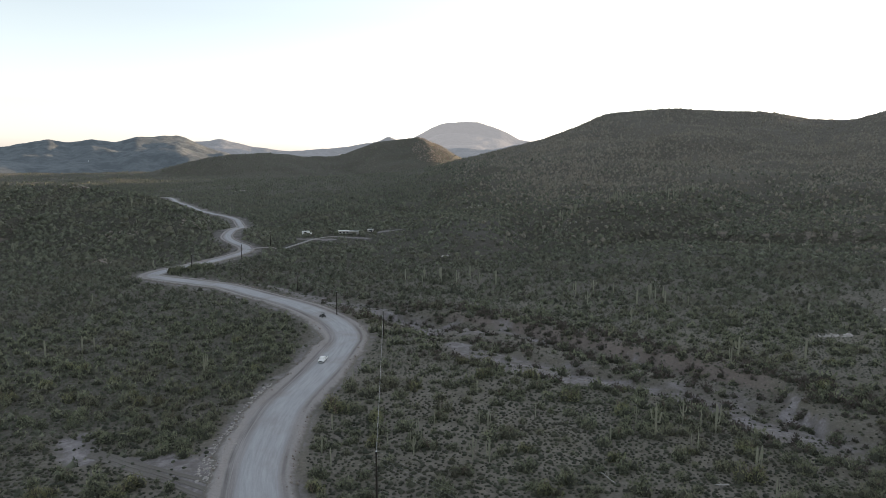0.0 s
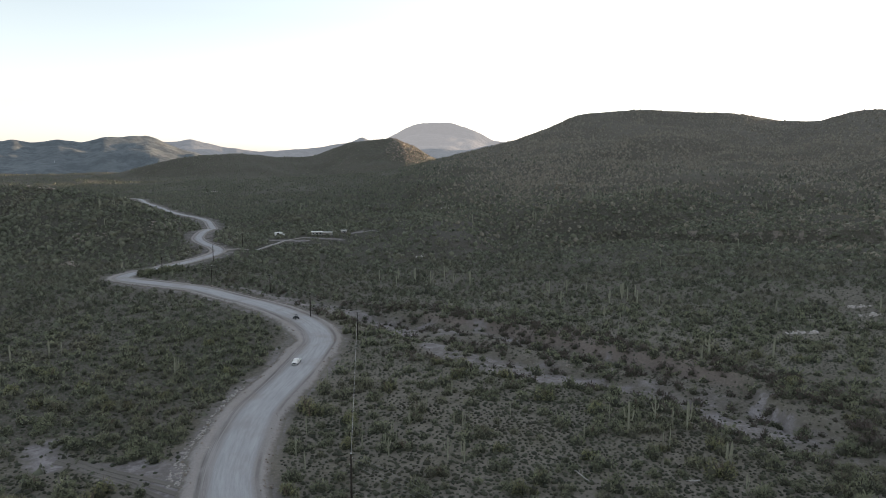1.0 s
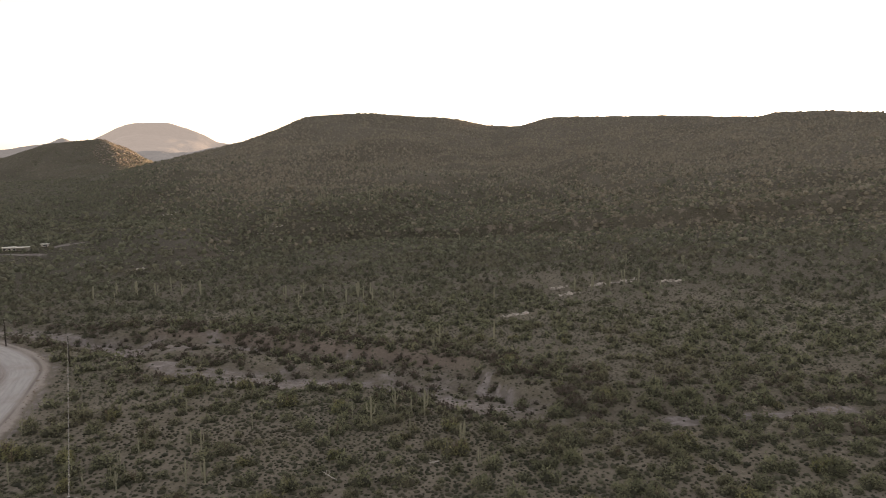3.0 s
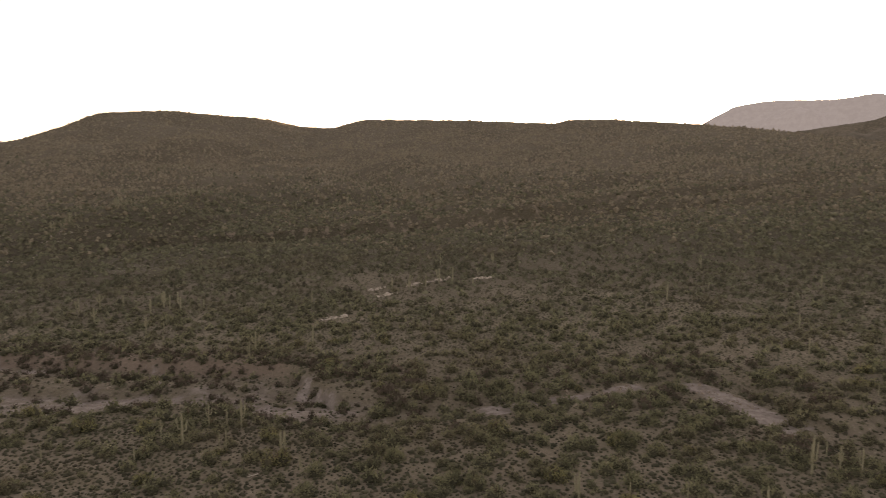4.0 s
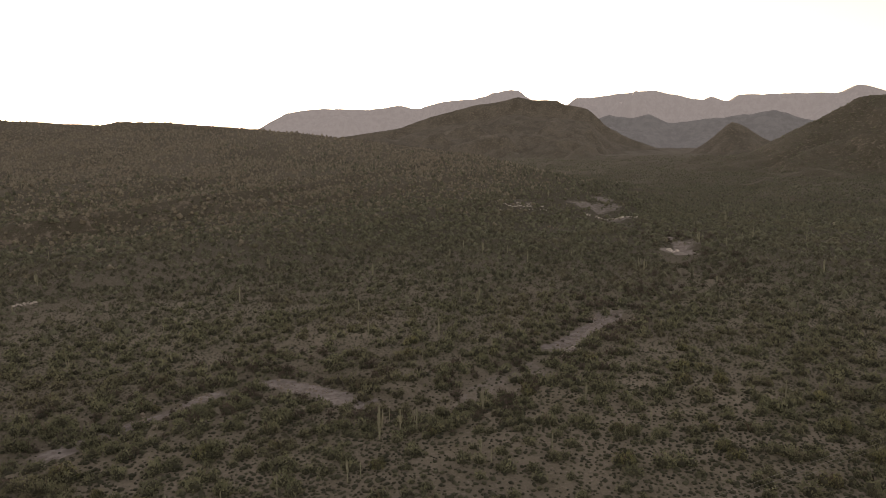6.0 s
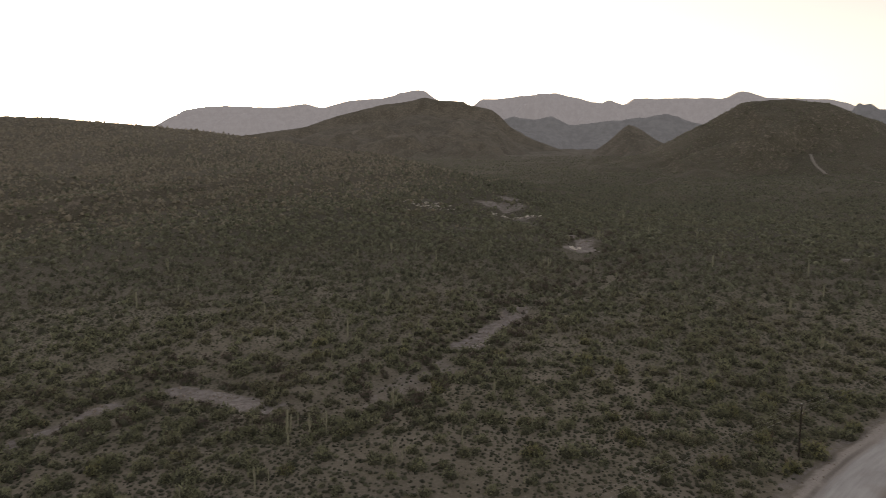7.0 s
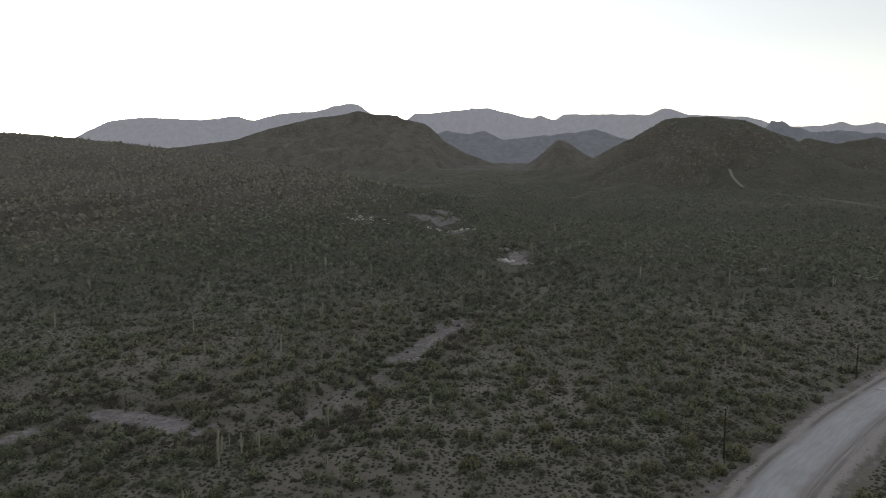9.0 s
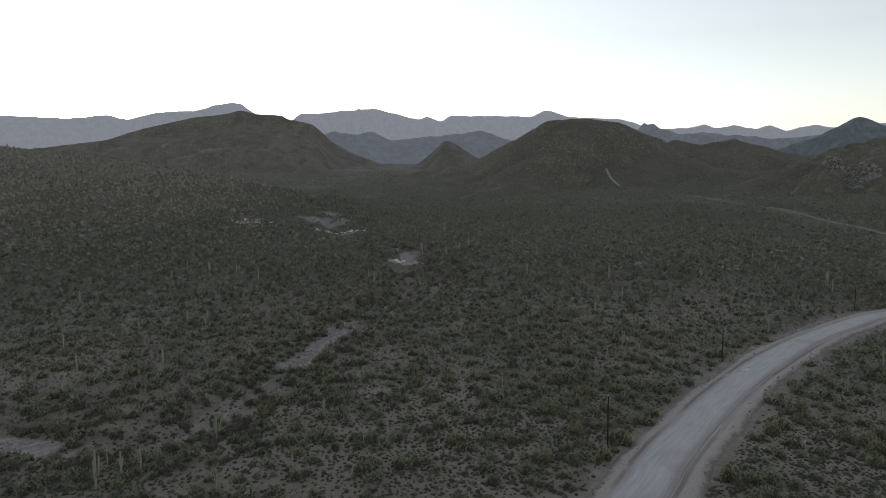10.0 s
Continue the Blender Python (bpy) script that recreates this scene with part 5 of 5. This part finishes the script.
mobile_home(-38.5, 363, 3.4, 2.2, 1.8, -12, "small pale trailer half hidden by bushes", 1)


# ---- mast on the far plain ----
def radio_mast(px, py, tall):
    x, y = px * UNIT, py * UNIT
    ob = thing("radio_mast", "slim white lattice radio mast with a small hut", "radio mast", x, y, at_ground(x, y, 0.1), 20)
    foot = [(2.6 * math.cos(a), 2.6 * math.sin(a)) for a in (0.5, 2.6, 4.7)]
    for fx, fy in foot:
        part("leg", tube([(fx, fy, 0), (fx * 0.35, fy * 0.35, tall)], [0.26, 0.2], 6), WHITE_PAINT, ob)
    bays = 9
    for k in range(bays):
        u, w = k / bays, (k + 1) / bays
        for i in range(3):
            (ax, ay), (bx, by) = foot[i], foot[(i + 1) % 3]
            a, b = 1 - 0.65 * u, 1 - 0.65 * w
            part("brace", tube([(ax * a, ay * a, tall * u), (bx * b, by * b, tall * w)], [0.14, 0.14], 5), WHITE_PAINT, ob)
    part("antenna", tube([(0, 0, tall), (0, 0, tall + 3)], [0.25, 0.15], 6), WHITE_PAINT, ob)
    part("platform", tube([(0, 0, tall - 0.3), (0, 0, tall)], [1.6, 1.6], 10), WHITE_PAINT, ob)
    hut = thing("equipment_hut", "small white equipment hut beside the mast", "hut", x - 8, y - 4, at_ground(x - 8, y - 4, 0.1), 10)
    part("wall", box(8, 4.4, 3.0, 0, 0, 0, 0.05), WHITE_PAINT, hut)
    part("roof", box(8.5, 4.9, 0.3, 0, 0, 3.0, 0.05), ROOF_WHITE, hut)
    part("door", box(0.9, 0.08, 2.0, 1.2, -2.22, 0.1, 0.01), STEEL, hut)


radio_mast(-880, 1722, 27)


# ---- rocks ----
PALE_CLIFF = plain("pale_cliff_rock", (0.20, 0.19, 0.178), 0.9, 0, 0.5, 0.2)


def outcrop(name, label, px, py, rx, ry, count, low, high, material, seed, lift=0.0):
    """A heap of angular boulders on the ground within an oval of the site plan."""
    rnd = np.random.default_rng(seed)
    a, r = rnd.uniform(0, 6.28, count), np.sqrt(rnd.uniform(0, 1, count))
    x, y = (px + rx * r * np.cos(a)) * UNIT, (py + ry * r * np.sin(a)) * UNIT
    s = np.clip(low * np.exp(np.abs(rnd.normal(0, 0.6, count))), low, high)
    z = ground_at(x, y) + s * (0.12 + lift)
    v = ICO_V[None] * rnd.uniform(0.65, 1.2, (count, 12, 1)) * (s[:, None, None] * rnd.uniform(0.6, 1.2, (count, 1, 3)) * (0.6, 0.6, 0.45))
    v = v + np.stack([x, y, z], -1)[:, None]
    f = (ICO_F[None] + (np.arange(count) * 12)[:, None, None]).reshape(-1, 3)
    ob = new(name, arrays_mesh(name, v.reshape(-1, 3), f, material))
    return tagged(ob, label, "rocks", kind="stuff")


outcrop("rock_outcrop", "angular brown boulders on the knob's sunlit shoulder", -20, 1420, 42, 105, 900, 1.6, 5.5, ROCK, 1)
outcrop("rock_outcrop", "grey boulders breaking through the hillside scrub", -136, 273, 3.5, 5, 60, 0.8, 2.6, ROCK, 2)
outcrop("rock_outcrop", "broken brown cliff blocks on the low hill", -145, 307, 8, 6, 36, 0.7, 1.8, ROCK, 3)
outcrop("rock_outcrop", "broken brown rock band down the hill's shoulder", -119, 322, 4, 8, 50, 0.6, 1.7, ROCK, 4)
for k, (px, py, rx, ry, _) in enumerate(LEDGES):
    outcrop("pale_ledge", "broken pale caliche ledge on the slope", px, py, rx * 0.8, ry * 0.7, 46, 0.4, 1.8, CALICHE, 10 + k, -0.08)
outcrop("pale_ledge", "white caliche slabs in the dry wash", 289, -15.5, 3.5, 2.5, 22, 0.6, 1.8, WHITE_CALICHE, 20, -0.1)
outcrop("pale_ledge", "white broken caliche edge of the clearing", 394, 11, 5, 17, 85, 0.6, 2.4, WHITE_CALICHE, 21, -0.1)
outcrop("pale_ledge", "pale rubble scattered in scrub", 393, 62, 9, 16, 90, 0.6, 2.2, WHITE_CALICHE, 22, -0.1)
outcrop("pale_ledge", "small pale rock in the scrub", 1.5, 293, 2.2, 1.2, 12, 0.6, 1.6, CALICHE, 23)
outcrop("pale_ledge", "pale rocks on the lower slope", 19.5, 425, 5, 3, 22, 0.7, 2.0, CALICHE, 24)
outcrop("pale_ledge", "pale stones on a sandy bar", 147, 12, 6, 3, 40, 0.3, 1.1, CALICHE, 25, -0.1)
outcrop("rock_outcrop", "pale cliff blocks at the canyon mouth", 752, -574, 16, 9, 220, 2.0, 7.0, PALE_CLIFF, 30)
outcrop("rock_outcrop", "pale broken cliffs on the canyon hillside", 800, -628, 22, 18, 260, 2.0, 7.0, PALE_CLIFF, 31)
outcrop("rock_outcrop", "pale crags higher on the canyon hillside", 851, -619, 14, 10, 120, 2.0, 6.0, PALE_CLIFF, 33)
outcrop("roadside_rubble", "crumbling pale rock edge of the road cut", -32.2, 99, 2.5, 13, 640, 0.18, 0.85, CALICHE, 32, -0.1)
outcrop("roadside_rubble", "broken pale rock along the road shoulder", -33.2, 114, 1.6, 14, 330, 0.18, 0.8, CALICHE, 34, -0.1)


# ---- small things beside the road ----
CONCRETE = plain("old_concrete", (0.42, 0.40, 0.37), 0.9, 0, 0.2, 2)
cx, cy = 130.6 * UNIT, -78.6 * UNIT
slab = thing("culvert_headwall", "low pale concrete culvert headwall at the road edge", "culvert", cx, cy, at_ground(cx, cy, 0.1), -52)
part("slab", box(4.4, 1.3, 0.45, 0, 0, 0, 0.06), CONCRETE, slab)
part("wing_wall", box(0.3, 1.9, 0.6, -2.2, 0.2, 0, 0.05), CONCRETE, slab)
part("wing_wall", box(0.3, 1.9, 0.6, 2.2, 0.2, 0, 0.05), CONCRETE, slab)
cx, cy = 95.4 * UNIT, -30.5 * UNIT
stub = thing("wooden_post", "short dark cut-off wooden post in the scrub", "post", cx, cy, at_ground(cx, cy), 0)
part("post", tube([(0, 0, -0.2), (0, 0, 1.3), (0.02, 0, 1.36)], [0.2, 0.18, 0.1], 10), WOOD, stub)
for px, py, turn, seed in ((94.8, -66.7, 30, 3), (22, 86, 120, 5), (36, 84, 200, 8)):
    cx, cy, rb = px * UNIT, py * UNIT, random.Random(seed)
    branch = thing("dead_branch", "bleached fallen dead branch on the ground", "branch", cx, cy, at_ground(cx, cy), turn)
    part("limb", tube([(-1.4, 0, 0.06), (-0.4, 0.15, 0.25), (0.6, 0.05, 0.4), (1.6, 0.3, 0.75)], [0.09, 0.08, 0.06, 0.02], 7), CONCRETE, branch, "bleached grey limb")
    for k in range(4):
        u = rb.uniform(-0.6, 1.2)
        part("twig", tube([(u, 0.1, 0.3), (u + 0.3, rb.uniform(-0.7, 0.7), rb.uniform(0.4, 0.9)), (u + 0.6, rb.uniform(-1, 1), rb.uniform(0.1, 1.1))], [0.045, 0.03, 0.01], 5), CONCRETE, branch)
outcrop("rock_outcrop", "brown rocks along the low hill's crest", -199, 373.5, 9, 3, 60, 0.8, 2.4, ROCK, 40)
outcrop("pale_ledge", "pale rubble far out in the scrub", -205, 679, 12, 4, 26, 1.0, 2.6, CALICHE, 41)


for k, (px, py, rx, ry) in enumerate(((61, 354, 8, 8), (48, 331, 6, 4), (40, 338, 5, 4))):
    outcrop("pale_ledge", "pale loose rubble in a gully of the slope", px, py, rx, ry, 30, 0.5, 1.7, CALICHE, 50 + k, -0.05)
for k, (px, py, rx, ry) in enumerate(((90, 79.5, 10, 2), (115.5, 61, 3, 8), (157, 13, 10, 3), (173, 8.5, 9, 3), (188, 5, 9, 3), (104, 75.5, 8, 2), (10, 150, 9, 7), (34, 138, 10, 6), (240, -22, 9, 4), (305, -19, 12, 3))):
    outcrop("wash_cobbles", "grey and pale cobbles strewn over the dry wash", px, py, rx, ry, 130, 0.18, 0.9, ROCK, 60 + k, -0.1)
outcrop("pale_ledge", "small pale rocks on the bench", 257, -146, 7, 3, 24, 0.5, 1.6, CALICHE, 70, -0.05)


# gravel windrows graded to both edges of the road
rnd = np.random.default_rng(77)
pickp = rnd.integers(0, len(fine_line) - 1, 5200)
q, ahead = fine_line[pickp], fine_line[pickp + 1] - fine_line[pickp]
ahead = ahead / np.linalg.norm(ahead, axis=1)[:, None]
off = rnd.choice([-1, 1], len(q)) * np.abs(rnd.normal(6.7, 0.7, len(q)))
x, y = q[:, 0] + ahead[:, 1] * off, q[:, 1] - ahead[:, 0] * off
keep = (np.hypot(x, y) < 300) & (np.hypot(x, y) > 70)
x, y, off, s = x[keep], y[keep], off[keep], np.clip(0.16 * np.exp(rnd.normal(0, 0.6, keep.sum())), 0.1, 0.8)
z = fine_level[pickp[keep]] + np.interp(np.abs(off), [5, 6.2, 6.8, 7.6, 8.6], [0.3, 0.38, 0.18, -0.05, -0.5])
z = np.maximum(z, ground_at(x, y))
v = ICO_V[None] * rnd.uniform(0.65, 1.2, (len(x), 12, 1)) * s[:, None, None] * 0.6 + np.stack([x, y, z], -1)[:, None]
f = (ICO_F[None] + (np.arange(len(x)) * 12)[:, None, None]).reshape(-1, 3)
tagged(new("roadside_gravel", arrays_mesh("roadside_gravel", v.reshape(-1, 3), f, ROCK)), "loose pale stones heaped along the road edges", "gravel", kind="stuff")
